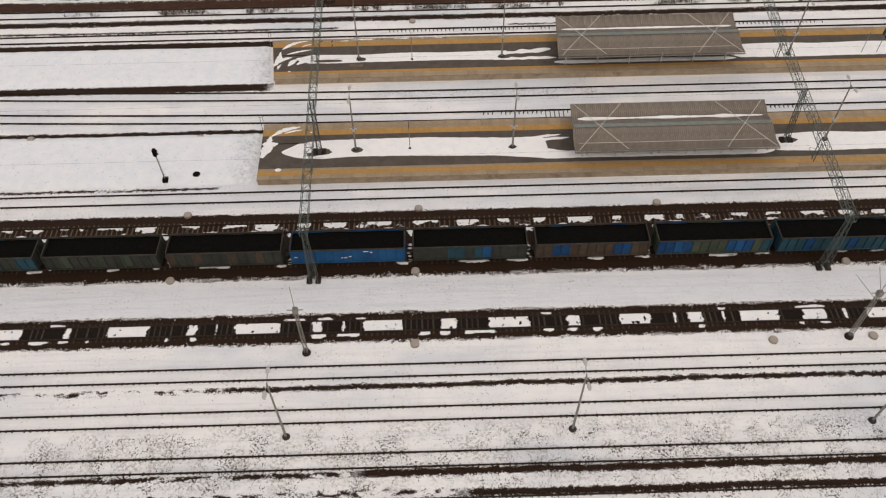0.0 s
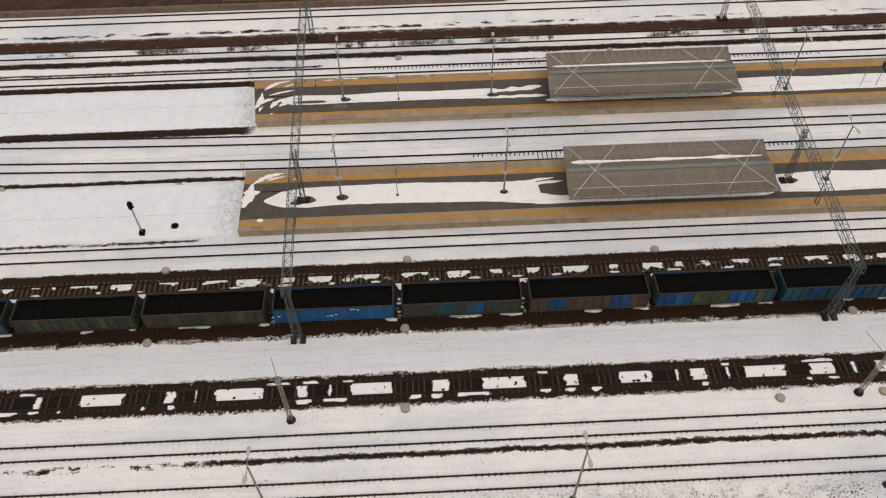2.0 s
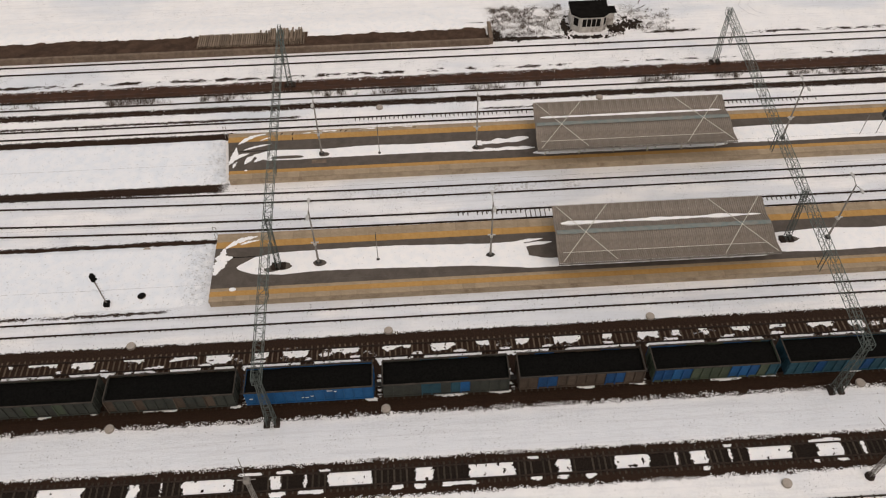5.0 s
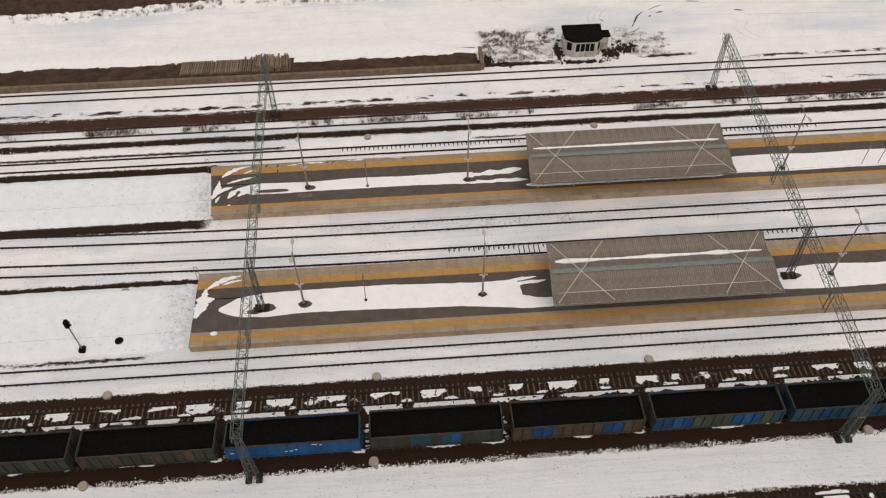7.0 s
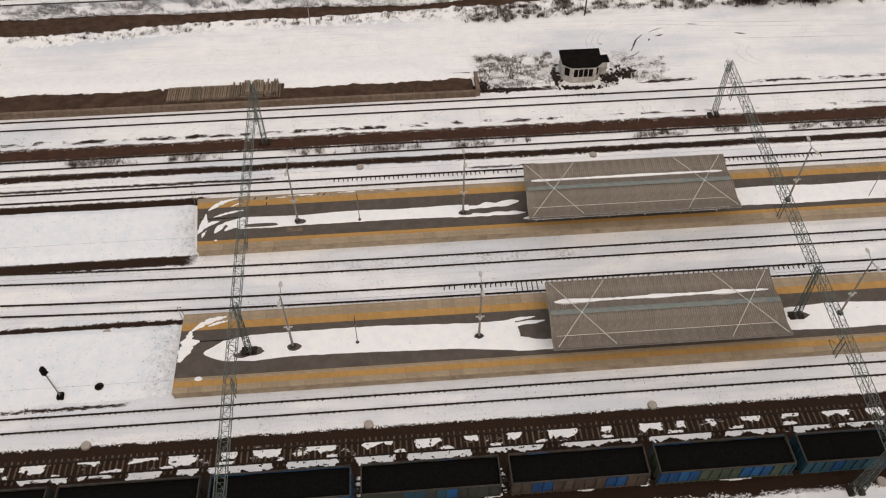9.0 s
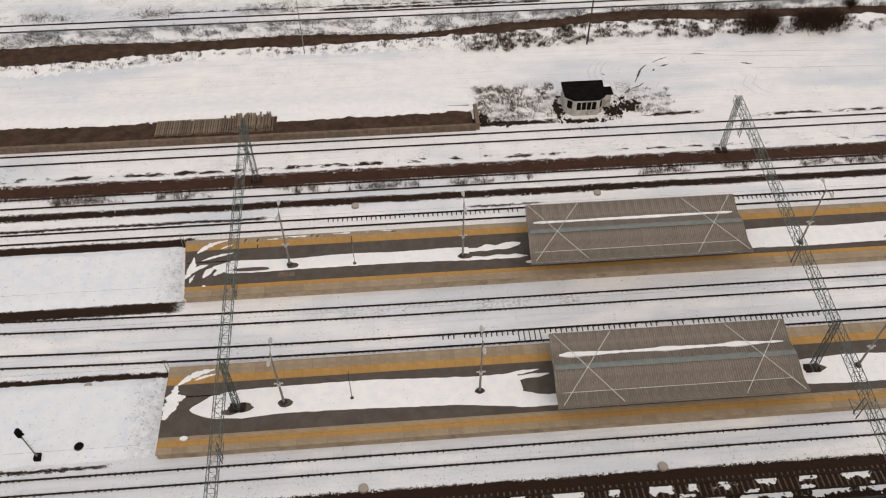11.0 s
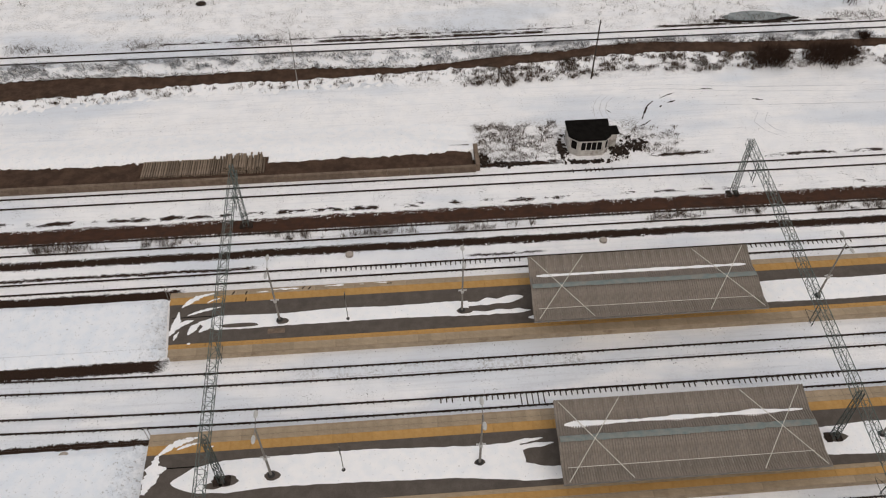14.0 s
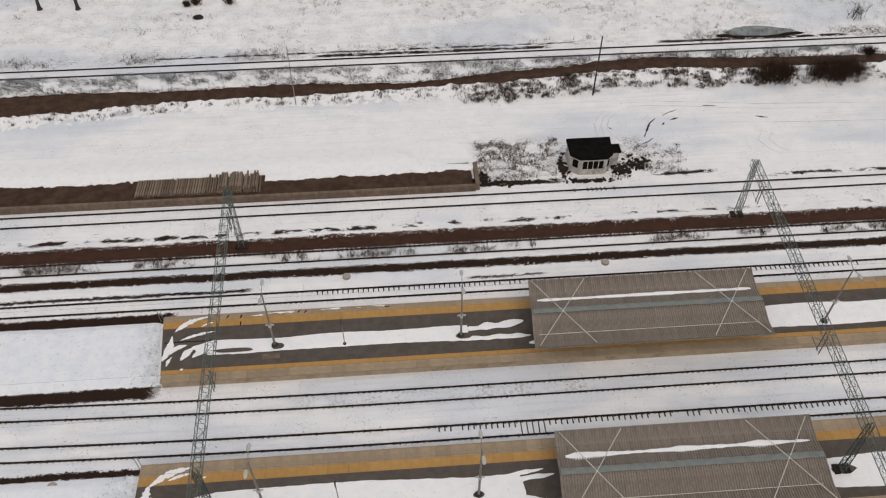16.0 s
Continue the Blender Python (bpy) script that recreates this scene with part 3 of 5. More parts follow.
def lying_snow(x0, x1, low, high, step, z, thick, label, tip0=True, tip1=0.0):
    """A drift between two wavering edges, rounded up towards its middle."""
    n = max(3, int((x1 - x0) / step))
    k = 8
    verts, faces = [], []
    for i in range(n + 1):
        x = x0 + (x1 - x0) * i / n
        a, b = low(x), high(x)
        f = 1.0
        if tip0:
            f = min(f, math.sqrt(min(1.0, i * step / 2.0)))
        if tip1:
            f = min(f, math.sqrt(min(1.0, (n - i) * step / tip1)))
        c, h = (a + b) / 2, max(0.01, (b - a) / 2 * f)
        for j in range(k + 1):
            s = -1 + 2 * j / k
            verts.append((x, c + h * s, z + 0.006 + thick * f * (1 - s * s) ** 0.6))
    for i in range(n):
        for j in range(k):
            p = i * (k + 1) + j
            faces.append((p, p + k + 1, p + k + 2, p + 1))
    return tagged(new("snow_patch", raw_mesh("snow_patch", verts, faces, M_SNOW, True)), label, "snow", "snow on the platforms", "stuff")


def edge(y, amp, seed, amp2=0.06):
    return lambda x: y + amp * wob(x, 0.11, seed) + amp2 * wob(x, 1.3, seed + 5)


TOP = PZ + 0.006
lying_snow(-19.3, 14.7, lambda x: float(np.interp(x, (-19, -16.8, -14, -10, -3, 8, 14), (72.5, 72.2, 72.0, 72.3, 72.2, 71.85, 71.2))) + 0.05 * wob(x, 1.3, 6), lambda x: float(np.interp(x, (-19, -17.4, -14.5, -9, -1, 10, 14), (74.3, 74.8, 75.4, 75.5, 75.55, 75.1, 75.25))) + 0.07 * wob(x, 1.1, 7), 0.2, TOP, 0.07, "long white snow patch on the platform asphalt", True, 0.5)
lying_snow(12.2, 43.5, edge(71.05, 0.1, 3.0), lambda x: 73.1 - 0.7 * max(0.0, min(1.0, (x - 14) / 3)) + 0.1 * wob(x, 0.5, 4) + 0.06 * wob(x, 2.1, 4), 0.12, TOP, 0.072, "strip of snow along the canopy on the platform", True, 1.6)
lying_snow(12.6, 17.7, lambda x: 74.3 + 0.13 * wob(x, 1.1, 21) + 0.09 * (x - 14), lambda x: 74.78 + 0.12 * wob(x, 0.9, 22) + 0.1 * (x - 14), 0.1, TOP, 0.06, "ragged tongue of snow beside the canopy", True, 1.6)
lying_snow(42.0, 140, edge(71.5, 0.25, 5.0), edge(74.7, 0.4, 6.0), 0.3, TOP, 0.07, "long white snow patch on the platform asphalt")
lying_snow(-19.0, 11.0, edge(91.4, 0.2, 7.0), edge(93.3, 0.4, 8.0), 0.2, TOP, 0.06, "long white snow patch on the platform asphalt")
lying_snow(9.8, 17.4, lambda x: 92.4 + 0.08 * (x - 10.5) + 0.25 * wob(x, 0.9, 2), lambda x: 93.0 + 0.16 * (x - 10.5) + 0.3 * wob(x, 0.8, 9), 0.12, TOP, 0.05, "ragged tongue of snow beside the canopy", True, 1.6)
lying_snow(8.5, 18.0, lambda x: 91.2 + 0.15 * wob(x, 0.9, 12), lambda x: 91.85 + 0.35 * wob(x, 0.7, 19), 0.12, TOP, 0.05, "ragged tongue of snow beside the canopy", True, 1.6)
lying_snow(17.5, 43.5, edge(90.1, 0.12, 13), edge(90.9, 0.2, 14), 0.2, TOP, 0.05, "strip of snow along the canopy on the platform", True, 1.6)
lying_snow(42.3, 140, edge(90.5, 0.3, 15), edge(93.5, 0.4, 16), 0.3, TOP, 0.07, "long white snow patch on the platform asphalt")
lying_snow(12.4, 16.7, lambda x: 74.7 + 0.14 * (x - 12.4) + 0.08 * wob(x, 1.3, 17), lambda x: 75.2 + 0.11 * (x - 12.4) + 0.1 * wob(x, 1.3, 18), 0.1, TOP, 0.06, "ragged tongue of snow beside the canopy", True, 1.6)

# asphalt thawed free round the feet of masts and lamps
for x, y, rx, ry in ((-14.1, 73.2, 1.3, 0.55), (-15.2, 72.8, 0.9, 0.35), (45.6, 73.3, 1.2, 0.5), (-9.7, 73.4, 0.75, 0.5), (10.2, 73.3, 0.5, 0.35), (-9.9, 92.0, 0.7, 0.4), (10.5, 91.9, 0.9, 0.4), (-14.6, 91.8, 2.2, 0.28)):
    bm = bmesh.new()
    bm.faces.new([bm.verts.new((x + rx * math.cos(a) * (1 + 0.25 * wob(a, 1.4, x)), y + ry * math.sin(a) * (1 + 0.25 * wob(a, 1.1, y)), TOP + 0.082)) for a in [2 * math.pi * k / 30 for k in range(30)]])
    tagged(part("thawed_patch", bm, M_ASPHALT, None), "bare wet asphalt thawed free round a mast foot", "asphalt patch", "thawed patches", "stuff")


def streak(x0, y0, x1, y1, w, bend):
    """A thin wind-blown crescent of snow."""
    verts, faces, n = [], [], 30
    d = Vector((x1 - x0, y1 - y0, 0))
    u = Vector((-d.y, d.x, 0)).normalized()
    for i in range(n + 1):
        t = i / n
        p = Vector((x0, y0, TOP + 0.008)) + d * t + u * bend * math.sin(math.pi * t)
        h = w / 2 * math.sin(math.pi * (0.03 + 0.94 * t)) ** 0.7 * (1.25 - 0.5 * t) * (1 + 0.5 * wob(t * 9 + x0, 1, y0) + 0.45 * wob(t * 31 + x0, 1, y0))
        verts += [p - u * h, p + Vector((0, 0, 0.04)), p + u * h]
        if i:
            b = 3 * i
            faces += [(b - 3, b, b + 1, b - 2), (b - 2, b + 1, b + 2, b - 1)]
    tagged(new("snow_streak", raw_mesh("snow_streak", verts, faces, M_SNOW, True)), "wind-blown crescent of snow on the platform end", "snow", "snow on the platforms", "stuff")


for row in ((-20.9, 76.4, -17.3, 78.1, 0.8, 0.35), (-19.2, 76.9, -17.0, 77.5, 0.3, 0.1), (-21.75, 72.4, -21.0, 76.4, 1.5, -0.15), (-21.5, 74.4, -19.9, 75.0, 1.0, 0.1), (-21.6, 73.4, -20.5, 74.3, 0.9, 0.1),
            (-21.4, 94.8, -17.9, 96.7, 0.75, 0.4), (-18.6, 95.3, -17.2, 95.9, 0.25, 0.1), (-20.6, 93.6, -17.0, 94.6, 0.35, 0.12), (-22.2, 90.9, -21.6, 94.2, 0.8, -0.25), (-21.9, 91.6, -19.8, 92.9, 0.6, 0.25), (-20.2, 90.9, -18.4, 92.8, 0.7, 0.25),
            (-19.0, 91.2, -16.0, 92.9, 0.7, 0.3), (-21.6, 90.2, -21.2, 91.4, 0.3, 0.1)):
    streak(*row)
for x, y, r in ((-19.4, 70.2, 0.28), (-19.9, 89.7, 0.13), (-15.8, 77.0, 0.1)):
    bm = bmesh.new()
    bmesh.ops.create_icosphere(bm, subdivisions=2, radius=r, matrix=Matrix.Translation((x, y, TOP)) @ Matrix.Diagonal((1.5, 1, 0.5, 1)))
    tagged(part("snow_lump", bm, M_SNOW, None), "small lump of snow on the platform slabs", "snow")


def snow_bank(y0, y1, x1, lean, label):
    """The snow-covered strip that leads up to a platform's end and falls away before it."""
    def height(x, y):
        e = min((y - y0 + 0.35 * wob(x, 0.8, y0)) / 0.9, (y1 - y + 0.35 * wob(x, 0.8, y1)) / 0.9, (x1 + lean * (y - y0) / (y1 - y0) - x) / 2.6, 1.0)
        e = max(0.0, e)
        return -0.02 + 0.42 * e * e * (3 - 2 * e) + (0.05 * wob(x + 3 * y, 0.25, y) + 0.03 * wob(x * 3 - y, 0.6, x)) * e
    tagged(new("snow_bank", cells("snow_bank", -130, x1, y0, y1, 420, 24, height, M_BANK)), label, "snow bank", "snow banks at the platform ends", "stuff")


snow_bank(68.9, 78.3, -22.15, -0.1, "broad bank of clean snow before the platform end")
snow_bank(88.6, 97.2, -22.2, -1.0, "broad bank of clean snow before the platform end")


# ---- canopies ----
def canopy(x0, x1, y0, y1, z, skew, label):
    base = thing("platform_canopy", x0, y0, PZ, label, "canopy", "platform canopies")
    L, W, h = x1 - x0, y1 - y0, z - PZ
    folds = [(0.0, 0.16), (0.2, -0.16), (0.51, 0.26), (0.705, -0.14), (1.0, 0.22)]
    n_sheet = 25
    sw = L / n_sheet
    for (a, za), (b, zb) in zip(folds, folds[1:]):
        verts, faces, ribs = [], [], 4
        cols = []
        for r in range(ribs):
            for fx, dz in ((0.0, 0.0), (0.24, 0.0), (0.38, 0.09), (0.74, 0.09), (0.88, 0.0)):
                cols.append(((r + fx) / ribs * sw, dz))
        cols.append((sw - 0.004, 0.0))
        for cx, dz in cols:
            for q, zz in ((a, za), (b, zb)):
                verts.append((cx + skew * q, q * W, h + zz + dz))
        for c in range(len(cols) - 1):
            faces.append((2 * c, 2 * c + 2, 2 * c + 3, 2 * c + 1))
        me = raw_mesh("roof_sheet", verts, faces, M_ROOF)
        for s in range(n_sheet):
            piece("roof_sheet", me, base, s * sw, 0, 0.003 * rng.random())
    bm = bmesh.new()
    for q, zz in ((0.006, 0.05), (0.994, 0.07)):
        box(bm, skew * q, L + skew * q, q * W - 0.05, q * W + 0.05, h + zz - 0.16, h + zz)
    part("eave_beam", bm, M_POLE, base)
    bm = bmesh.new()
    bmf = 0.51
    last = None
    for k in range(61):
        w = 0.33 + 0.07 * wob(k, 0.7, z) + 0.05 * wob(k, 2.3, z + 3)
        v = [bm.verts.new((skew * bmf + 0.15 + (L - 0.3) * k / 60, bmf * W + y, h + zz)) for y, zz in ((-w, 0.38), (0.0, 0.44), (w, 0.38))]
        if last:
            bm.faces.new((last[0], v[0], v[1], last[1]))
            bm.faces.new((last[1], v[1], v[2], last[2]))
        last = v
    part("ridge_flashing", bm, M_FLASH, base, "faded teal ridge flashing")
    bm = bmesh.new()
    bar(bm, (skew * 0.2 + 0.6, 0.195 * W, h + 0.0), (L - 1.0, 0.195 * W, h + 0.0), 0.035, n=6)
    part("gutter_pipe", bm, M_PALE, base, "pale pipe along the gutter")
    for xa, xb in ((0.62, 6.6), (L - 6.35, L - 0.4)):
        for p, q in ((xa, xb), (xb, xa)):
            bm = bmesh.new()
            bar(bm, (p - 0.1, 0.01 * W, h + 0.40), (q + 0.3, 0.97 * W, h + 0.40), 0.045, n=5)
            part("brace_rod", bm, M_PALE, base, "pale diagonal brace rod")
    for i in range(6):
        x = L * (0.06 + 0.176 * i)
        for q in (0.27, 0.75):
            bm2 = bmesh.new()
            bar(bm2, (x, q * W, 0), (x, q * W, h - 0.15), 0.09, n=8)
            bar(bm2, (x, q * W, h - 1.0), (x, q * W - 1.5, h - 0.12), 0.05)
            bar(bm2, (x, q * W, h - 1.0), (x, q * W + 1.5, h - 0.12), 0.05)
            part("canopy_post", bm2, M_PALE, base, "pale painted canopy post with brackets")
        bm = bmesh.new()
        box(bm, x - 0.06, x + 0.06, 0.05, W - 0.05, h - 0.34, h - 0.20)
        part("cross_beam", bm, M_POLE, base)
    # snow left in the far gutter
    verts, faces, n = [], [], 160
    for i in range(n + 1):
        x = 0.8 + (L - 1.6) * i / n
        w = 0.17 + 0.3 * max(0, wob(x, 0.3, z * 7) + 0.3) ** 1.5 + 0.09 * wob(x, 1.3, z) + 0.04 * wob(x, 4.1, z)
        w *= min(1.0, 0.3 + i / 10, 0.3 + (n - i) / 10)
        for s, zz in ((-1, 0.0), (0, 0.09), (1, 0.0)):
            verts.append((x0 + x + skew * 0.7, y0 + 0.703 * W + s * w + 0.02 * wob(x, 2.2, 4), PZ + h - 0.03 + zz))
        if i:
            b = 3 * i
            faces += [(b - 3, b, b + 1, b - 2), (b - 2, b + 1, b + 2, b - 1)]
    tagged(new("gutter_snow", raw_mesh("gutter_snow", verts, faces, M_SNOW, True)), "thin line of snow in the roof gutter", "snow", kind="stuff")
    return base


canopy(17.3, 42.4, 68.95, 77.7, 4.0, 0.5, "long folded platform canopy of weathered corrugated sheets")
canopy(17.5, 43.1, 87.45, 96.65, 4.1, 0.6, "long folded platform canopy of weathered corrugated sheets")


# ---- coal train ----
def wagon(x, kinds, label):
    base = thing("coal_wagon", x, 56.8, 0.0, label, "freight wagon", "wagons of the coal train")
    L, W, z0, z1, n = 12.75, 1.45, 1.12, 3.25, 13
    pw = L / n
    main = PAINT[kinds[0] if len(set(kinds)) == 1 else max(set(kinds), key=kinds.count)]
    for s in (-1, 1):
        for i in range(n):
            bm = bmesh.new()
            box(bm, i * pw + 0.05, (i + 1) * pw - 0.05, s * W - 0.03, s * W + 0.03, z0 + 0.14, z1 - 0.1)
            part("side_panel", bm, PAINT[kinds[i]], base)
        for i in range(n + 1):
            bm = bmesh.new()
            cx = min(max(i * pw, 0.08), L - 0.08)
            box(bm, cx - 0.06, cx + 0.06, s * W - 0.05 if s > 0 else s * W - 0.17, s * W + 0.17 if s > 0 else s * W + 0.05, z0 + 0.02, z1 - 0.09)
            part("side_post", bm, PAINT[kinds[min(i, n - 1)]], base)
        bm = bmesh.new()
        box(bm, 0, L, s * W - 0.07, s * W + 0.07, z1 - 0.1, z1)
        part("top_rail", bm, M_RIM, base)
        bm = bmesh.new()
        box(bm, 0, L, s * W - 0.09, s * W + 0.09, z0 - 0.1, z0 + 0.14)
        part("sill", bm, main, base)
        e = 0.0 if s < 0 else L
        bm = bmesh.new()
        box(bm, e - 0.04, e + 0.04, -W + 0.08, W - 0.08, z0, z1 - 0.02)
        for k in (-0.7, 0.0, 0.7):
            box(bm, e + s * 0.045, e + s * 0.13, k - 0.06, k + 0.06, z0, z1 - 0.1)
        part("end_wall", bm, main, base)
        bm = bmesh.new()
        box(bm, e - 0.06, e + 0.06, -W + 0.075, W - 0.075, z1 - 0.018, z1 + 0.04)
        part("end_rail", bm, M_RIM, base)
        bm = bmesh.new()
        bar(bm, (e, 0, 0.98), (e + s * 0.52, 0, 0.98), 0.11, n=6)
        box(bm, e + s * 0.26 - 0.2, e + s * 0.26 + 0.2, -0.2, 0.2, 0.85, 1.08)
        part("coupler", bm, M_DARKSTEEL, base)
        bm = bmesh.new()
        cx = 2.2 if s < 0 else L - 2.2
        for t in (-1, 1):
            box(bm, cx - 1.3, cx + 1.3, t * 1.0 - 0.09, t * 1.0 + 0.09, 0.5, 0.8)
        box(bm, cx - 0.25, cx + 0.25, -1.0, 1.0, 0.6, 0.95)
        bogie = part("bogie", bm, M_DARKSTEEL, base)
        for ax in (-0.92, 0.92):
            bm = bmesh.new()
            bar(bm, (cx + ax, -0.85, 0.66), (cx + ax, 0.85, 0.66), 0.07, n=6)
            for t in (-1, 1):
                bar(bm, (cx + ax, t * 0.78 - 0.065, 0.66), (cx + ax, t * 0.78 + 0.065, 0.66), 0.45, n=16)
            part("wheelset", bm, M_DARKSTEEL, bogie)
    if set(kinds) == {"blue"}:
        for mx, mw, mz in ((0.4, 0.35, 2.0), (5.6, 0.7, 1.75), (6.5, 0.3, 1.95), (8.2, 0.6, 2.75), (8.9, 0.25, 2.6)):
            bm = bmesh.new()
            box(bm, mx, mx + mw, -W - 0.042, -W - 0.034, mz, mz + 0.16)
            part("pale_marking", bm, M_PALE, base, "worn pale painted mark")
    bm = bmesh.new()
    box(bm, 0.05, L - 0.05, -W + 0.04, W - 0.04, z0 - 0.18, z0)
    part("underframe", bm, M_DARKSTEEL, base)
    seed = x * 0.7

    def load(px, py):
        e = min(px / 1.6, (L - px) / 1.6, 1.0) * min((W - abs(py)) / 0.9, 1.0)
        return 2.93 + 0.22 * max(0.0, e) + 0.10 * noise.noise(Vector((px * 0.6 + seed, py, 1))) + 0.05 * noise.noise(Vector((px * 3 + seed, py * 3, 2)))
    part("coal_load", cells("coal_load", 0.06, L - 0.06, -W + 0.05, W - 0.05, 60, 16, load, M_COAL), None, base, "heap of black coal")
    return base


FIRST = -16.2
G, B, D, T, O, N = "green", "blue", "deep", "teal", "olive", "brown"
for k, kinds, label in (
    (-4, [G] * 13, "grey-green open wagon heaped with black coal"), (-3, [T, G, G, T, G, G, G, G, T, G, G, T, T], "grey-green open wagon with blue-green panels, full of coal"),
    (-2, [G, G, O, G, G, G, O, G, G, O, G, G, G], "dull green open wagon full of black coal"), (-1, [N, G, G, N, G, G, G, N, G, G, N, G, G], "brownish grey open wagon full of black coal"),
    (0, [B] * 13, "bright blue open wagon full of black coal"), (1, [G, G, G, G, T, T, G, T, B, G, G, G, G], "grey-green open wagon with one blue panel, full of coal"),
    (2, [N, N, D, D, N, N, N, N, N, D, D, N, N], "brown open wagon with blue patched panels, full of coal"), (3, [D, D, B, D, O, O, O, O, B, B, D, O, T], "blue and olive panelled open wagon full of coal"),
    (4, [T, T, T, D, T, T, T, T, D, T, T, T, T], "teal-blue open wagon full of black coal"), (5, [T] * 13, "teal-blue open wagon full of black coal"), (6, [G] * 13, "grey-green open wagon heaped with black coal"),
):
    wagon(FIRST + 13.75 * k, kinds, label)


# ---- catenary gantries ----
def gantry(near, mid, far, zb, rise, label):
    """A lattice portal: near leg, middle leg on the first platform, far leg, one long beam."""
    base = thing("catenary_gantry", near[0], near[1], 0, label, "catenary gantry", "catenary gantries")
    o = Vector((near[0], near[1], 0))

    def local(p, z):
        return Vector((p[0], p[1], z)) - o

    def along(y):
        t = (y - near[1]) / (far[1] - near[1])
        return near[0] - 0.25 * (1 if near[0] > 0 else -0.3) + (far[0] - near[0]) * t

    bm = bmesh.new()
    lattice(bm, local((along(near[1] - 0.6), near[1] - 0.6), zb), local((along(far[1]), far[1]), zb), 0.85, 0.85, 58, 0.042, 0.022)
    part("lattice_beam", bm, M_STEEL, base)
    for name, foot, top, zf, w0 in (("near_leg", near, (along(near[1] - 0.2), near[1] - 0.2), 0.0, 0.9), ("middle_leg", mid, (along(mid[1]), mid[1]), PZ, 0.9), ("far_leg", far, far, 0.0, 0.62)):
        bm = bmesh.new()
        lattice(bm, local(foot, zf + 0.25), local(top, zb + (rise if name == "far_leg" else 0.5)), w0 if name != "middle_leg" else 0.55, 0.4, 12, 0.045, 0.024)
        leg = part(name, bm, M_STEEL if name == "far_leg" else M_LEG, base)
        bm = bmesh.new()
        p = local(foot, zf)
        for dx in (-0.5, 0.5):
            box(bm, p.x + dx - 0.3, p.x + dx + 0.3, p.y - 0.5, p.y + 0.5, zf - 0.05, zf + 0.28)
        bmesh.ops.bevel(bm, geom=bm.edges[:], offset=0.03, segments=1, affect="EDGES")
        part("footing", bm, M_DEBRIS, leg, "stained concrete footing")
    for y in (65.0, 83.8, 105.6):
        drop = bmesh.new()
        x = along(y)
        for dy in (-0.28, 0.28):
            bar(drop, local((x, y + dy), zb - 0.3), local((x, y + dy), zb - 3.1), 0.05)
        for q in range(7):
            bar(drop, local((x, y - 0.28), zb - 0.4 - 0.4 * q), local((x, y + 0.28), zb - 0.8 - 0.4 * q), 0.022, n=3)
        d = part("drop_bracket", drop, M_LEG, base)
        arm = bmesh.new()
        bar(arm, local((x, y), zb - 2.9), local((x, y + 1.6), zb - 2.7), 0.03)
        bar(arm, local((x, y), zb - 1.4), local((x, y + 1.6), zb - 2.6), 0.02)
        part("registration_arm", arm, M_DARKSTEEL, d)
    return base


gantry((-13.75, 53.6), (-14.4, 73.2), (-15.6, 108.5), 8.9, 1.2, "tall grey-green lattice catenary portal spanning the tracks")
gantry((43.9, 53.6), (45.3, 73.3), (47.5, 109.5), 8.9, 0.1, "tall grey-green lattice catenary portal spanning the tracks")

# contact and carrier wires along the electrified tracks
for y, z in ((66.8, 6.4), (80.6, 6.4), (85.4, 6.4), (99.7, 6.4), (73.5, 8.8), (92.5, 8.8)):
    bm = bmesh.new()
    xs = np.linspace(-130, 150, 41)
    for a, b in zip(xs, xs[1:]):
        bar(bm, (a, y, z), (b, y, z), 0.008, n=3)
    tagged(part("overhead_wire", bm, M_WIRE, None), "thin overhead contact wire hung along the tracks", "overhead wire", "overhead wires")


# ---- lamps and posts ----
def lamp_post(x, y, z, h, label, arms=((0, 1), (0, -1)), mid=True):
    base = thing("lamp_post", x, y, z, label, "lamp post", "yard lamps")
    bm = bmesh.new()
    bar(bm, (0, 0, 0), (0, 0, h), 0.13, 0.075, n=8)
    part("pole", bm, M_POLE, base)
    bm = bmesh.new()
    bar(bm, (0, 0, -0.03), (0, 0, 0.22), 0.42, 0.32, n=10)
    part("footing", bm, M_DARKSTEEL, base)
    if mid:
        bm = bmesh.new()
        box(bm, -0.45, 0.45, -0.06, 0.06, h * 0.40, h * 0.40 + 0.12)
        box(bm, -0.16, 0.16, -0.16, 0.16, h * 0.40 - 0.3, h * 0.40 + 0.1)
        part("loudspeaker_bracket", bm, M_LAMP, base)
    for dx, dy in arms:
        bm = bmesh.new()
        bar(bm, (0, 0, h - 0.1), (dx * 0.9, dy * 0.9, h + 0.22), 0.04)
        arm = part("arm", bm, M_POLE, base)
        bm = bmesh.new()
        bmesh.ops.create_icosphere(bm, subdivisions=2, radius=1, matrix=Matrix.Translation((dx * 1.25, dy * 1.25, h + 0.25)) @ Matrix.Diagonal((0.2 + 0.25 * abs(dx), 0.2 + 0.25 * abs(dy), 0.12, 1)))
        part("lamp_head", bm, M_LAMP, arm, "pale oval lamp head")
    return base


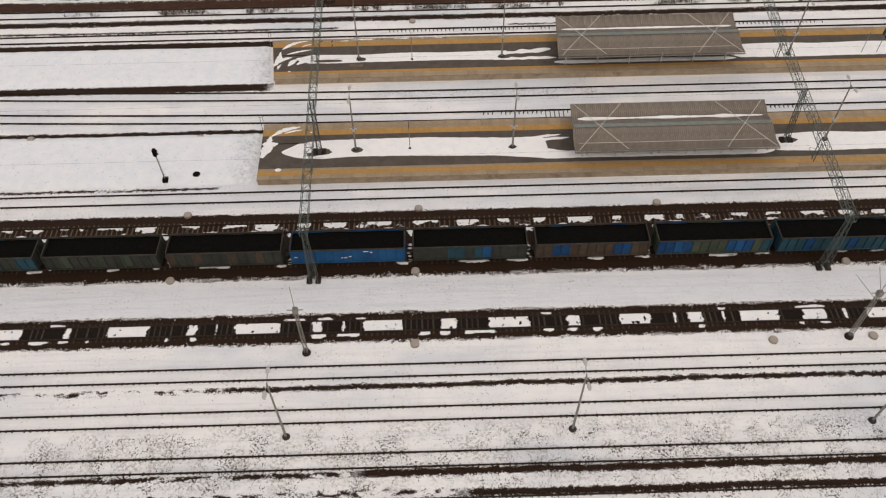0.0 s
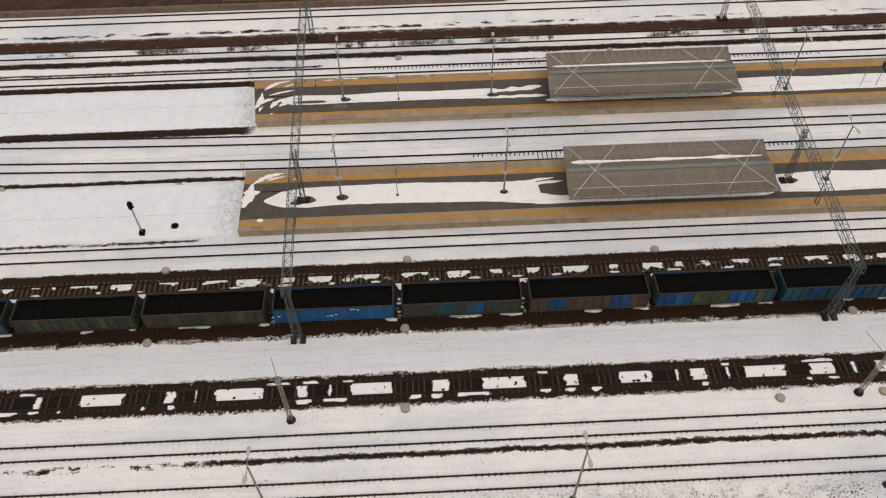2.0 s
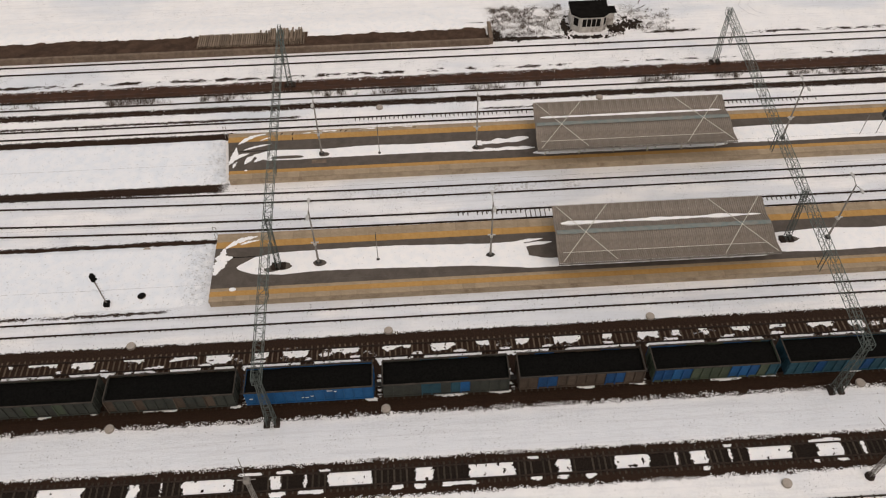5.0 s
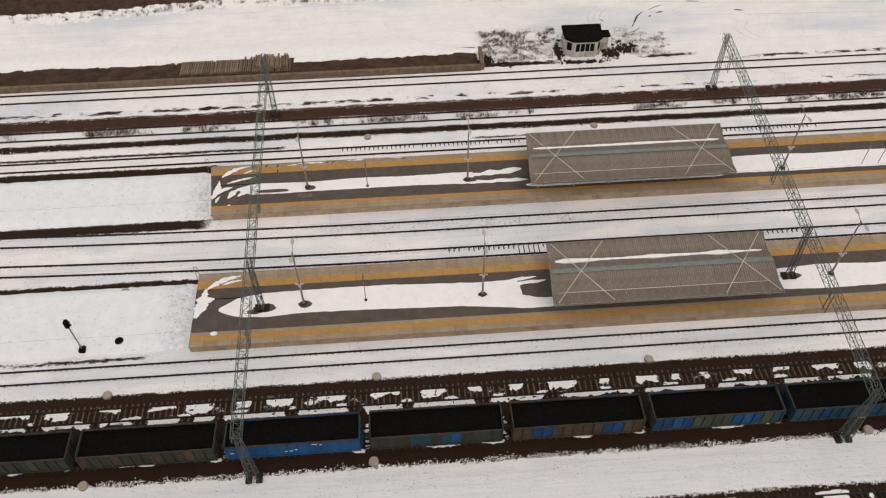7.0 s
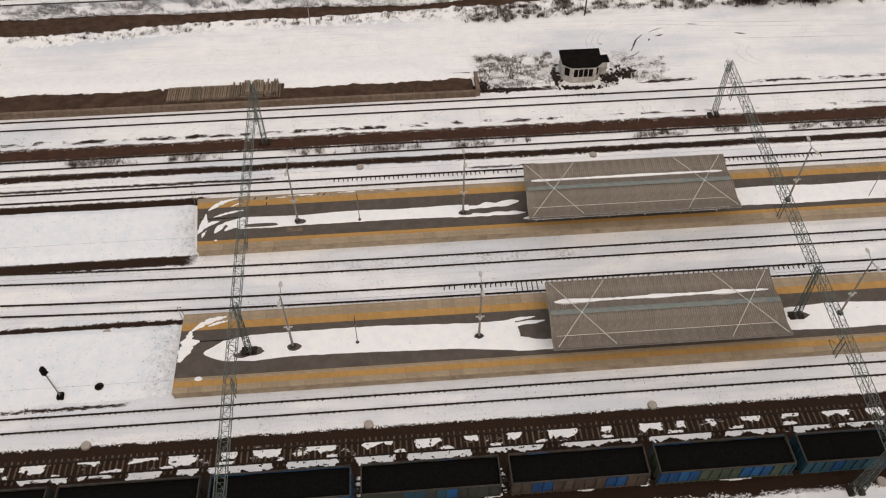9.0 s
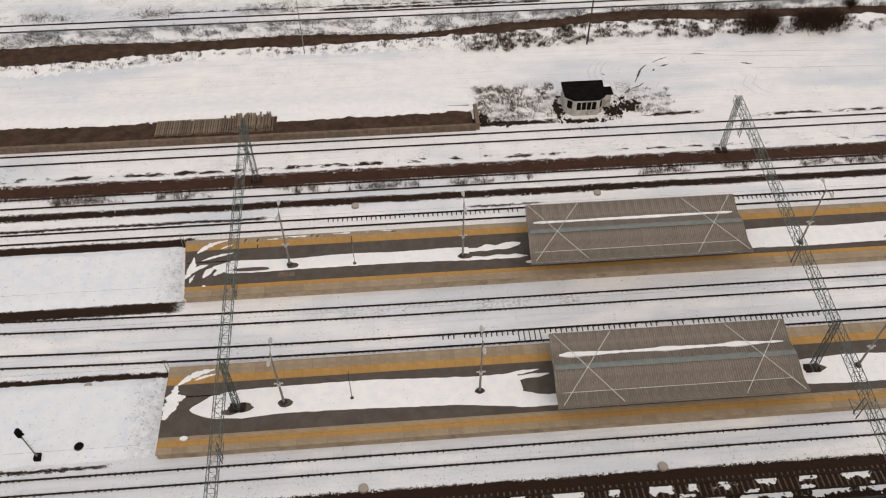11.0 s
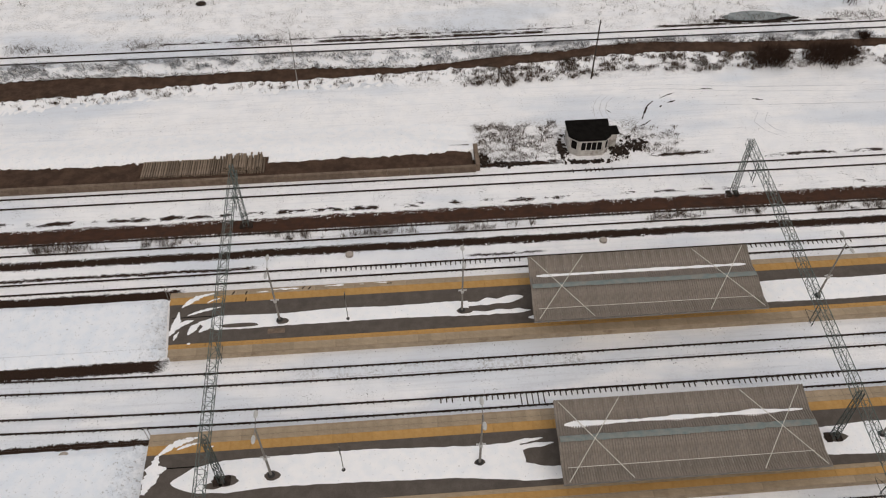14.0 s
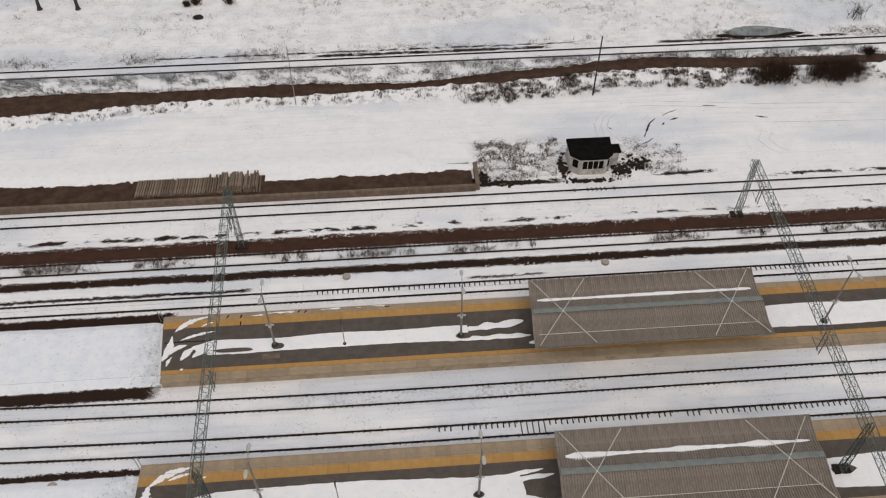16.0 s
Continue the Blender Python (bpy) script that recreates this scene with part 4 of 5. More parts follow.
for x, y in ((-9.8, 73.5), (10.2, 73.3), (50.3, 73.3), (-10.2, 92.2), (10.2, 92.0), (51.0, 91.0)):
    lamp_post(x, y, PZ, 8.8, "slender grey lamp post with two heads on the platform")
for x in (-15.0, 13.0, 42.5):
    lamp_post(x, 34.6, 0.0, 10.4, "slender grey lamp post with two heads between snowy tracks", mid=False)
for x, y, z in ((-2.9, 73.5, PZ), (-2.6, 91.8, PZ)):
    base = thing("signpost", x, y, z, "thin grey post on the snowy platform", "post", "platform posts")
    bm = bmesh.new()
    bar(bm, (0, 0, 0), (0, 0, 4.6), 0.045, n=6)
    part("post", bm, M_POLE, base)
    bm = bmesh.new()
    bar(bm, (0, 0, 0), (0, 0, 0.1), 0.2, n=8)
    part("base_plate", bm, M_DARKSTEEL, base)
    bm = bmesh.new()
    box(bm, -0.03, 0.03, -0.28, 0.28, 3.6, 4.5)
    part("sign_plate", bm, M_DARKSTEEL, base)

# masts beside the dark track
for x, y, whips in ((-13.8, 44.1, 1), (43.6, 44.3, 2)):
    base = thing("catenary_mast", x, y, 0, "slim grey steel mast with a dark footing beside the track", "mast", "masts along the dark track")
    bm = bmesh.new()
    lattice(bm, (0, 0, 0.1), (0, 0, 8.2), 0.34, 0.26, 14, 0.035, 0.02)
    part("mast", bm, M_POLE, base)
    bm = bmesh.new()
    bar(bm, (0, 0, -0.03), (0, 0, 0.35), 0.5, 0.4, n=8)
    part("footing", bm, M_DEBRIS, base)
    bm = bmesh.new()
    bar(bm, (0, 0, 8.0), (0, 0.2, 11.4), 0.035, n=5)
    if whips > 1:
        bar(bm, (0, 0, 8.0), (-0.9, 1.0, 10.8), 0.03, n=5)
        bar(bm, (0, 0, 6.8), (-2.4, 1.4, 9.2), 0.03, n=5)
    part("whip", bm, M_POLE, base)
    bm = bmesh.new()
    bar(bm, (-0.8, 0, 7.9), (0.8, 0, 7.9), 0.05)
    box(bm, -0.25, 0.25, -0.25, 0.25, 7.5, 8.1)
    part("cross_arm", bm, M_POLE, base)

# signal before the first platform
base = thing("railway_signal", -33.5, 69.6, 0.38, "grey railway signal post with a black head in the snow", "signal")
bm = bmesh.new()
bar(bm, (0, 0, 0), (0, 0, 4.6), 0.07, n=8)
part("post", bm, M_POLE, base)
for k in range(9):
    bm = bmesh.new()
    bar(bm, (-0.22, 0.1, 0.5 + 0.45 * k), (0.22, 0.1, 0.5 + 0.45 * k), 0.018, n=4)
    part("rung", bm, M_POLE, base)
bm = bmesh.new()
box(bm, -0.2, 0.2, -0.28, 0.28, 4.3, 5.3)
bmesh.ops.bevel(bm, geom=bm.edges[:], offset=0.06, segments=2, affect="EDGES")
head = part("signal_head", bm, M_BLACK, base)
for k in (4.55, 5.05):
    bm = bmesh.new()
    bar(bm, (0.2, 0, k), (0.38, 0, k + 0.04), 0.12, n=10)
    part("lens_hood", bm, M_BLACK, head)
bm = bmesh.new()
box(bm, -0.3, 0.3, -0.35, 0.35, -0.1, 0.35)
part("relay_box", bm, M_BLACK, base)

# sign on the second platform
base = thing("platform_sign", 62.6, 91.0, PZ, "dark station sign board on two posts", "sign")
for s in (-1.1, 1.1):
    bm = bmesh.new()
    bar(bm, (s, 0, 0), (s, 0, 3.4), 0.05, n=6)
    part("post", bm, M_POLE, base)
bm = bmesh.new()
box(bm, 1.16, 1.3, -0.75, 0.75, 2.6, 3.5)
part("sign_board", bm, M_DARKSTEEL, base)


# ---- covers and small yard things ----
def manhole(x, y, r, mat, label, z=0.0):
    base = thing("manhole", x, y, z, label, "manhole", "manholes of the yard")
    bm = bmesh.new()
    bar(bm, (0, 0, -0.1), (0, 0, 0.22), r, r * 0.96, n=14)
    part("ring", bm, M_CONC, base)
    bm = bmesh.new()
    bar(bm, (0, 0, 0.224), (0, 0, 0.28), r * 0.9, r * 0.86, n=14)
    part("cover", bm, mat, base)


for x, y in ((-53, 78.0), (-30.6, 77.6), (-29.8, 63.9), (-1.9, 64.1), (-2.3, 54.5), (-2.4, 44.8), (35.5, 44.1), (46.2, 44.3), (46.8, 54.3), (27.1, 64.1), (-2.6, 102.5), (28.8, 102.5), (-30.0, 54.0), (-36.2, 91.2)):
    manhole(x, y, 0.5, M_LID, "round concrete manhole with a pale lid in the snow")
manhole(-29.8, 70.5, 0.5, M_BLACK, "open round manhole, black inside, in the snow", 0.24)

# ---- loading ramp and stacked sleepers ----
RX1 = 14.4


def ramp_height(x, y):
    t = (y - 116.8) / 3.4
    e = min(1.0, max(0.0, (RX1 - x) / 0.3))
    return (0.95 - 0.05 * t + 0.06 * wob(x + y * 2, 0.5, 3.0)) * e


base = thing("loading_ramp", 0, 0, 0, "long bare-earth loading ramp with a concrete retaining wall", "loading ramp", kind="structure")
part("earth_top", cells("earth_top", -130, RX1 - 0.05, 116.8, 121.3, 280, 8, ramp_height, M_EARTH), None, base)
for k in range(46):
    x0 = RX1 - 3.0 * (k + 1)
    bm = bmesh.new()
    box(bm, x0 + 0.01, x0 + 2.99, 116.4, 116.85, -0.1, 1.0 + 0.02 * rng.random())
    bmesh.ops.bevel(bm, geom=bm.edges[:], offset=0.025, segments=1, affect="EDGES")
    part("wall_block", bm, M_RAMPWALL, base)
bm = bmesh.new()
box(bm, RX1 - 0.02, RX1 + 0.55, 116.6, 121.0, -0.1, 1.2)
bmesh.ops.bevel(bm, geom=bm.edges[:], offset=0.03, segments=1, affect="EDGES")
part("end_wall", bm, M_RAMPWALL, base)


def bank_height(x, y):
    low = 119.5 + 0.9 * min(1.0, max(0.0, (-28 - x) / 4)) + 0.75 * wob(x, 0.13, 8.0) + 0.45 * wob(x, 0.6, 4.0) + 0.25 * wob(x, 2.1, 2.0)
    if -31.0 < x < -13.6:
        low = max(low, 120.7)
    t = max(0.0, (y - 122.0) / 6.0)
    e = min(1.0, max(0.0, (RX1 + 0.3 - x) / 0.25))
    if y < low:
        return 0.5 * e
    e *= 1 - min(1.0, max(0.0, (y - 120.6) / 2.5)) * (1 - min(1.0, max(0.0, (RX1 - x) / 9.0)))
    return (1.09 * (1 - t * t * (3 - 2 * t)) - 0.03) * e - (1 - e) * 0.03


tagged(new("snow_slope", cells("snow_slope", -130, RX1 + 0.2, 118.4, 128.0, 900, 96, bank_height, M_SNOW)), "snow lying against the back of the ramp", "snow bank", kind="stuff")

stack = thing("sleeper_stack", -30.2, 117.3, 0.93, "stack of old grey wooden sleepers lying side by side", "timber stack")
for layer, x0, x1, z, skip in ((0, 0.0, 16.2, 0.0, 0.0), (1, 0.1, 15.8, 0.2, 0.06), (2, 9.3, 15.9, 0.4, 0.08), (3, 11.0, 15.8, 0.6, 0.15)):
    x = x0
    while x < x1:
        w = rng.uniform(0.2, 0.27)
        ln = rng.uniform(3.0, 3.12) if x < 9.5 else rng.uniform(2.85, 3.08)
        if rng.random() > skip:
            bm = bmesh.new()
            box(bm, -w / 2, w / 2, 0, ln, 0, 0.18)
            bmesh.ops.bevel(bm, geom=bm.edges[:], offset=0.02, segments=1, affect="EDGES")
            ob = part("sleeper", bm, M_WOOD, stack)
            ob.location = (x + w / 2, rng.uniform(0.0, 0.1) + (0.25 * max(0, layer - 1)), z)
            ob.rotation_euler = (0, 0, rng.uniform(-0.012, 0.012) + (rng.uniform(-0.03, 0.03) if layer > 1 else 0))
        x += w + rng.uniform(0.04, 0.14)

# ---- burnt hut ----
hut = thing("signal_hut", 30.3, 119.8, 0, "small sooty white hut with a bay window and black tarred roof", "hut")
bm = bmesh.new()
plan = [(-2.75, 2.6), (-2.75, -0.25), (-1.65, -1.22), (1.8, -1.25), (2.6, -0.5), (2.85, 2.6)]
for (ax, ay), (bx, by) in zip(plan, plan[1:] + plan[:1]):
    d = Vector((bx - ax, by - ay, 0))
    u = Vector((-d.y, d.x, 0)).normalized() * 0.25
    v = [bm.verts.new(Vector(p)) for z in (0, 2.75) for p in ((ax, ay, z), (bx, by, z), (bx + u.x, by + u.y, z), (ax + u.x, ay + u.y, z))]
    for f in ((4, 5, 6, 7), (0, 1, 5, 4), (1, 2, 6, 5), (2, 3, 7, 6), (3, 0, 4, 7)):
        bm.faces.new([v[k] for k in f])
bmesh.ops.recalc_face_normals(bm, faces=bm.faces[:])
part("wall", bm, M_PLASTER, hut)


def hut_window(cx, cy, turn, w, panes):
    m = pose(cx, cy, 1.75, 0, 0, turn)
    bm = bmesh.new()
    box(bm, -w / 2, w / 2, -0.035, 0.02, -0.72, 0.72, m)
    win = part("window", bm, M_BLACK, hut, "dark burnt-out window opening")
    for k in range(panes + 1):
        bm = bmesh.new()
        c = -w / 2 + w * k / panes
        box(bm, c - 0.05, c + 0.05, -0.08, 0.0, -0.74, 0.74, m)
        part("window_bar", bm, M_PLASTER, win)
    for k in (-0.74, 0.74):
        bm = bmesh.new()
        box(bm, -w / 2, w / 2, -0.085, 0.0, k - 0.06, k + 0.06, m)
        part("window_sill", bm, M_PLASTER, win)


hut_window(0.08, -1.25, -0.5, 2.9, 4)
hut_window(-2.2, -0.75, -41, 0.95, 1)
hut_window(2.2, -0.9, 43, 0.7, 1)
bm = bmesh.new()
rp = [(-2.95, 2.85), (-2.98, -0.35), (-1.78, -1.42), (1.9, -1.45), (2.8, -0.6), (3.05, 2.85)]
v0 = [bm.verts.new((x, y, 2.75)) for x, y in rp]
v1 = [bm.verts.new((x, y, 2.96 + 0.05 * y)) for x, y in rp]
bm.faces.new(v0[::-1])
bm.faces.new(v1)
for i in range(6):
    bm.faces.new((v0[i], v0[(i + 1) % 6], v1[(i + 1) % 6], v1[i]))
bmesh.ops.recalc_face_normals(bm, faces=bm.faces[:])
part("roof", bm, M_TAR, hut, "black tarred flat roof")
bm = bmesh.new()
box(bm, 2.86, 3.95, 0.35, 1.75, 0, 2.4)
part("porch", bm, M_PLASTER, hut)
bm = bmesh.new()
box(bm, 2.9, 4.2, 0.15, 1.95, 2.404, 2.54)
part("porch_roof", bm, M_TAR, hut)
for px, py, rx, ry, n in ((26.7, 119.9, 0.5, 1.6, 70), (34.6, 119.3, 1.0, 1.0, 80), (36.9, 119.8, 0.9, 0.7, 30), (30.0, 117.3, 2.6, 0.3, 60), (15.6, 118.6, 0.6, 1.0, 40), (19.5, 117.6, 2.4, 0.35, 50), (37.6, 120.8, 1.4, 1.2, 30), (30.5, 123.0, 3.0, 0.5, 40)):
    bm = bmesh.new()
    for _ in range(int(n * 1.7)):
        cx, cy, s = px + rng.gauss(0, rx * 0.6), py + rng.gauss(0, ry * 0.6), rng.uniform(0.06, 0.24)
        box(bm, -s, s, -s * 0.6, s * 0.6, -0.04, rng.uniform(0.04, 0.25), pose(cx, cy, 0, rng.uniform(-25, 25), rng.uniform(-25, 25), rng.uniform(0, 180)))
    tagged(part("charred_rubble", bm, M_DEBRIS, None), "dark charred rubble strewn on the snow by the hut", "rubble", "rubble near the hut", "stuff")

# ---- far side ----
for x, y in ((-10.5, 137.4), (34.3, 136.5)):
    base = thing("utility_pole", x, y, 0, "thin wooden utility pole beside the ditch", "utility pole", "utility poles")
    bm = bmesh.new()
    bar(bm, (0, 0, -0.1), (0, 0, 10.1), 0.13 if x > 0 else 0.08, 0.09 if x > 0 else 0.05, n=8)
    part("pole", bm, M_POLE if x < 0 else M_BARK, base)
# a pool with a straight dark shore towards the line and a bay at one end
bm = bmesh.new()
pts = []
for k in range(48):
    a = 2 * math.pi * k / 48
    r = 1 + 0.10 * wob(k, 0.6, 9)
    q, w = math.cos(a), math.sin(a)
    pts.append(bm.verts.new((66.0 + 6.0 * q * r, 152.0 - 0.05 * q + (1.9 - 1.0 * max(0.0, q)) * w * r * (1.0 if w > 0 else 0.65), 0.016)))
bm.faces.new(pts)
tagged(part("puddle", bm, M_WATER, None), "grey meltwater puddle in the snow beyond the far line", "puddle", kind="stuff")
bm = bmesh.new()
bm.faces.new([bm.verts.new((65.5 + 7.6 * math.cos(a) * (1 + 0.1 * wob(k, 0.9, 2)), 151.2 + 0.85 * math.sin(a) * (1 + 0.3 * wob(k, 0.9, 5)), 0.010)) for k, a in enumerate([2 * math.pi * k / 60 for k in range(60)])])
tagged(part("wet_shore", bm, M_BED, None), "dark wet shore of a meltwater puddle", "wet ground", kind="stuff")

# ---- ditch before the far line ----
DITCH_X = (-130, -54, -42, -34, -25, -13, 0, 6, 13, 22, 31, 36, 45, 52, 62, 81, 150)
DITCH_NEAR = (137.6, 137.4, 138.1, 138.9, 139.5, 139.5, 140.0, 140.1, 140.8, 140.8, 141.9, 142.5, 142.6, 142.3, 141.7, 141.9, 141.9)
DITCH_FAR = (141.9, 141.9, 142.2, 141.7, 141.6, 142.3, 141.5, 141.1, 142.0, 143.1, 143.9, 144.8, 145.3, 144.8, 144.1, 143.6, 143.6)


def near_lip(x):
    return float(np.interp(x, DITCH_X, DITCH_NEAR)) - 0.1 + 0.35 * wob(x, 0.35, 51) + 0.3 * wob(x, 1.1, 52) + 0.18 * wob(x, 3.0, 53)


def far_lip(x):
    return float(np.interp(x, DITCH_X, DITCH_FAR)) + 0.2 * wob(x, 0.3, 54) + 0.22 * wob(x, 1.3, 55) + 0.16 * wob(x, 3.3, 56)


def strip(name, rows, mat, label, category):
    """A long sheet across the view: rows is a list of (y, z) functions of x, from near to far."""
    xs = np.arange(-90, 110.01, 0.22)
    verts = [(x, *f(x)) for x in xs for f in rows]
    k = len(rows)
    faces = [(i * k + j, (i + 1) * k + j, (i + 1) * k + j + 1, i * k + j + 1) for i in range(len(xs) - 1) for j in range(k - 1)]
    tagged(new(name, raw_mesh(name, verts, faces, mat, True)), label, category, kind="stuff")


def ditch_row(q, z):
    return lambda x: ((near_lip(x) - 0.5) * (1 - q) + (far_lip(x) + 0.25) * q, z + 0.05 * noise.noise(Vector((x * 0.9, q * 4, 5.0))))


strip("ditch_bed", [ditch_row(q, z) for q, z in ((0.0, 0.02), (0.2, 0.06), (0.4, 0.07), (0.6, 0.08), (0.75, 0.14), (0.88, 0.26), (1.0, 0.30))], M_EARTH, "wet brown earth in the bottom of a ditch", "ditch")


def near_row(q):
    def f(x):
        y = near_lip(x) - 4.2 * (1 - q)
        rise = q * q * (0.20 + 0.10 * wob(x, 0.3, 61))
        return y, -0.03 + rise + 0.22 * q * noise.noise(Vector((x * 0.9, y * 1.1, 9.0))) + 0.10 * q * noise.noise(Vector((x * 2.4, y * 2.6, 4.0)))
    return f


strip("ditch_snow_bank", [near_row(q) for q in (0, 0.2, 0.35, 0.5, 0.6, 0.7, 0.78, 0.86, 0.93, 0.98)] + [lambda x: (near_lip(x), -0.05)], M_SNOW, "lumpy snow on the near bank of the ditch", "snow bank")


def far_row(q):
    def f(x):
        a = far_lip(x)
        y = a + (146.6 - a) * q
        return y, 0.34 * (1 - q) ** 1.5 - 0.03 * q + 0.16 * (1 - q) * noise.noise(Vector((x * 0.8, y * 1.2, 19.0))) + 0.05 * (1 - q) * noise.noise(Vector((x * 2.4, y * 2.6, 14.0)))
    return f


strip("ditch_snow_bank", [far_row(q) for q in (0, 0.06, 0.14, 0.24, 0.36, 0.5, 0.66, 0.82, 1.0)], M_SNOW, "snow on the far bank of the ditch, below the line", "snow bank")


def tufts(name, spots, blades, height, spread, label, mat=M_WEED, thick=0.018, lean=(0.0, 0.0), base=0.0):
    """Dry stalks in clumps, all in one mesh."""
    verts, faces = [], []
    for x, y in spots:
        for _ in range(blades):
            bx, by = x + rng.gauss(0, spread), y + rng.gauss(0, spread)
            h = height * rng.uniform(0.4, 1.2)
            lx, ly = (lean[0] + rng.gauss(0, 0.45)) * h, (lean[1] + rng.gauss(0, 0.45)) * h
            a = rng.uniform(0, math.pi)
            dx, dy = thick * math.cos(a), thick * math.sin(a)
            n = len(verts)
            verts += [(bx - dx, by - dy, base - 0.01), (bx + dx, by + dy, base - 0.01), (bx + lx * 0.5 + dx, by + ly * 0.5 + dy, base + h * 0.6), (bx + lx * 0.5 - dx, by + ly * 0.5 - dy, base + h * 0.6), (bx + lx, by + ly, base + h)]
            faces += [(n, n + 1, n + 2, n + 3), (n + 3, n + 2, n + 4)]
    tagged(new(name, raw_mesh(name, verts, faces, mat)), label, "dry weeds", kind="stuff")


def scatter(n, x0, x1, y0, y1, s=0.12, bias=0.0):
    out = []
    while len(out) < n:
        x, y = rng.uniform(x0, x1), rng.uniform(y0, y1)
        if noise.noise(Vector((x * s, y * s * 2, 3.3))) > bias + rng.uniform(-0.25, 0.25):
            out.append((x, y))
    return out


tufts("dry_weeds", scatter(300, -60, 75, 105.5, 106.7, 0.14, 0.12), 20, 0.5, 0.22, "dark dry weeds between the rails of the siding")
along = [(x, y) for x, y in scatter(5200, -70, 95, 139.5, 146.9, 0.3, -0.08) if y > far_lip(x) + 0.2]
tufts("frosted_grass", along[::2], 9, 0.75, 0.22, "grey frosted grass leaning down the bank of the ditch", M_FROST, 0.02, (-0.35, -0.5), 0.1)
tufts("dry_weeds", along[1::4], 8, 0.6, 0.2, "dry grass along the ditch sticking out of the snow", M_WEED, 0.02, (-0.3, -0.4), 0.1)
lip = [(x, far_lip(x) + rng.uniform(-0.15, 0.5)) for x in np.arange(-70, 95, 0.16) if noise.noise(Vector((x * 0.12, 3.0, 1.0))) > -0.25]
tufts("dry_weeds", lip, 6, 0.4, 0.14, "dark dead grass hanging over the lip of the ditch", M_TWIG, 0.02, (0.0, -0.5), 0.3)
clumps = [(x, y) for x, y in scatter(900, -70, 14, 134.8, 140.5, 0.7, 0.12) + scatter(2100, 13, 62, 135.2, 142.3, 0.6, 0.05) + scatter(600, 60, 95, 135.2, 141.5, 0.55, 0.08) if y < near_lip(x) - 0.1 and y > near_lip(x) - (2.4 if x < 14 else 5.0) - 1.5 * wob(x, 0.4, 77)]
tufts("dry_weeds", clumps, 6, 0.5, 0.16, "brown dead weeds in clumps on the snowy near bank", M_WEED, 0.022, (0.1, 0.1), 0.1)
tufts("dry_weeds", clumps[::4], 8, 0.34, 0.13, "dark dead weeds in clumps on the snowy near bank", M_TWIG, 0.022, (-0.2, 0.1), 0.1)
tufts("dry_weeds", scatter(800, 15, 27, 118.3, 126.5, 0.5, 0.0) + scatter(260, 33, 44, 117.6, 124, 0.5, 0.05), 8, 0.32, 0.2, "dry grass round the hut in the snow")
tufts("dry_weeds", scatter(600, -60, 95, 149.5, 152.5, 0.1, 0.1) + scatter(700, -70, 100, 153, 172, 0.06, 0.15), 9, 0.4, 0.3, "dry grass beyond the far line")
tufts("dry_weeds", scatter(900, -48, 48, 25.5, 35.2, 0.2, 0.05), 7, 0.2, 0.16, "low dry weeds poking through snow between the tracks")


def shrub(x, y, h, n, label):
    base = thing("shrub", x, y, 0, label, "shrub", "bare shrubs")
    bm = bmesh.new()
    for _ in range(n):
        a, r = rng.uniform(0, 2 * math.pi), rng.uniform(0.1, 0.9)
        p = Vector((rng.gauss(0, 0.2 * h), rng.gauss(0, 0.14 * h), 0))
        q = p + Vector((math.cos(a) * r * 0.5, math.sin(a) * r * 0.5, rng.uniform(0.5, 1.0))) * h * 0.6
        bar(bm, p, q, 0.035, 0.02, n=3)
        for _ in range(6):
            e = q + Vector((rng.gauss(0, 0.3), rng.gauss(0, 0.3), rng.uniform(0.1, 0.6))) * h * 0.5
            bar(bm, p.lerp(q, rng.uniform(0.4, 1.0)), e, 0.022, 0.01, n=3)
    part("crown", bm, M_TWIG, base)


for x, y, h in ((62.0, 138.4, 4.2), (63.6, 138.0, 4.6), (65.2, 138.9, 2.6), (70.2, 138.6, 3.6), (71.8, 138.0, 4.8), (73.3, 137.8, 4.2), (75.6, 138.2, 3.8), (80.7, 143.9, 1.8)):
    shrub(x, y, h, 80, "bare dark shrub on the bank of the ditch")
for x, y, h in ((-31.0, 167.4, 1.3), (-29.5, 167.9, 1.6), (-23.6, 167.8, 1.7)):
    shrub(x, y, h, 60, "low dark shrub in the snow")


def tree(x, y, h, label):
    base = thing("tree", x, y, 0, label, "tree", "bare trees")
    bm = bmesh.new()
    top = Vector((rng.uniform(-0.5, 0.5), rng.uniform(-0.4, 0.4), h))
    bar(bm, (0, 0, -0.1), (0, 0, 0.5), 0.55, 0.3, n=9)
    bar(bm, (0, 0, 0.4), top * 0.6, 0.3, 0.18, n=8)
    bar(bm, top * 0.6, top, 0.18, 0.04, n=6)
    part("trunk", bm, M_BARK, base)
    bm = bmesh.new()
    for k in range(26):
        t = 0.35 + 0.62 * k / 26
        a = k * 2.4
        p = top * t
        q = p + Vector((math.cos(a), math.sin(a), 0.7)) * (1 - t + 0.2) * h * 0.32
        bar(bm, p, q, 0.06, 0.02, n=4)
        for _ in range(7):
            s = p.lerp(q, rng.uniform(0.35, 1.0))
            bar(bm, s, s + Vector((rng.gauss(0, 0.6), rng.gauss(0, 0.6), rng.uniform(0.1, 0.9))) * h * 0.1, 0.02, 0.006, n=3)
    part("crown", bm, M_BARK, base)


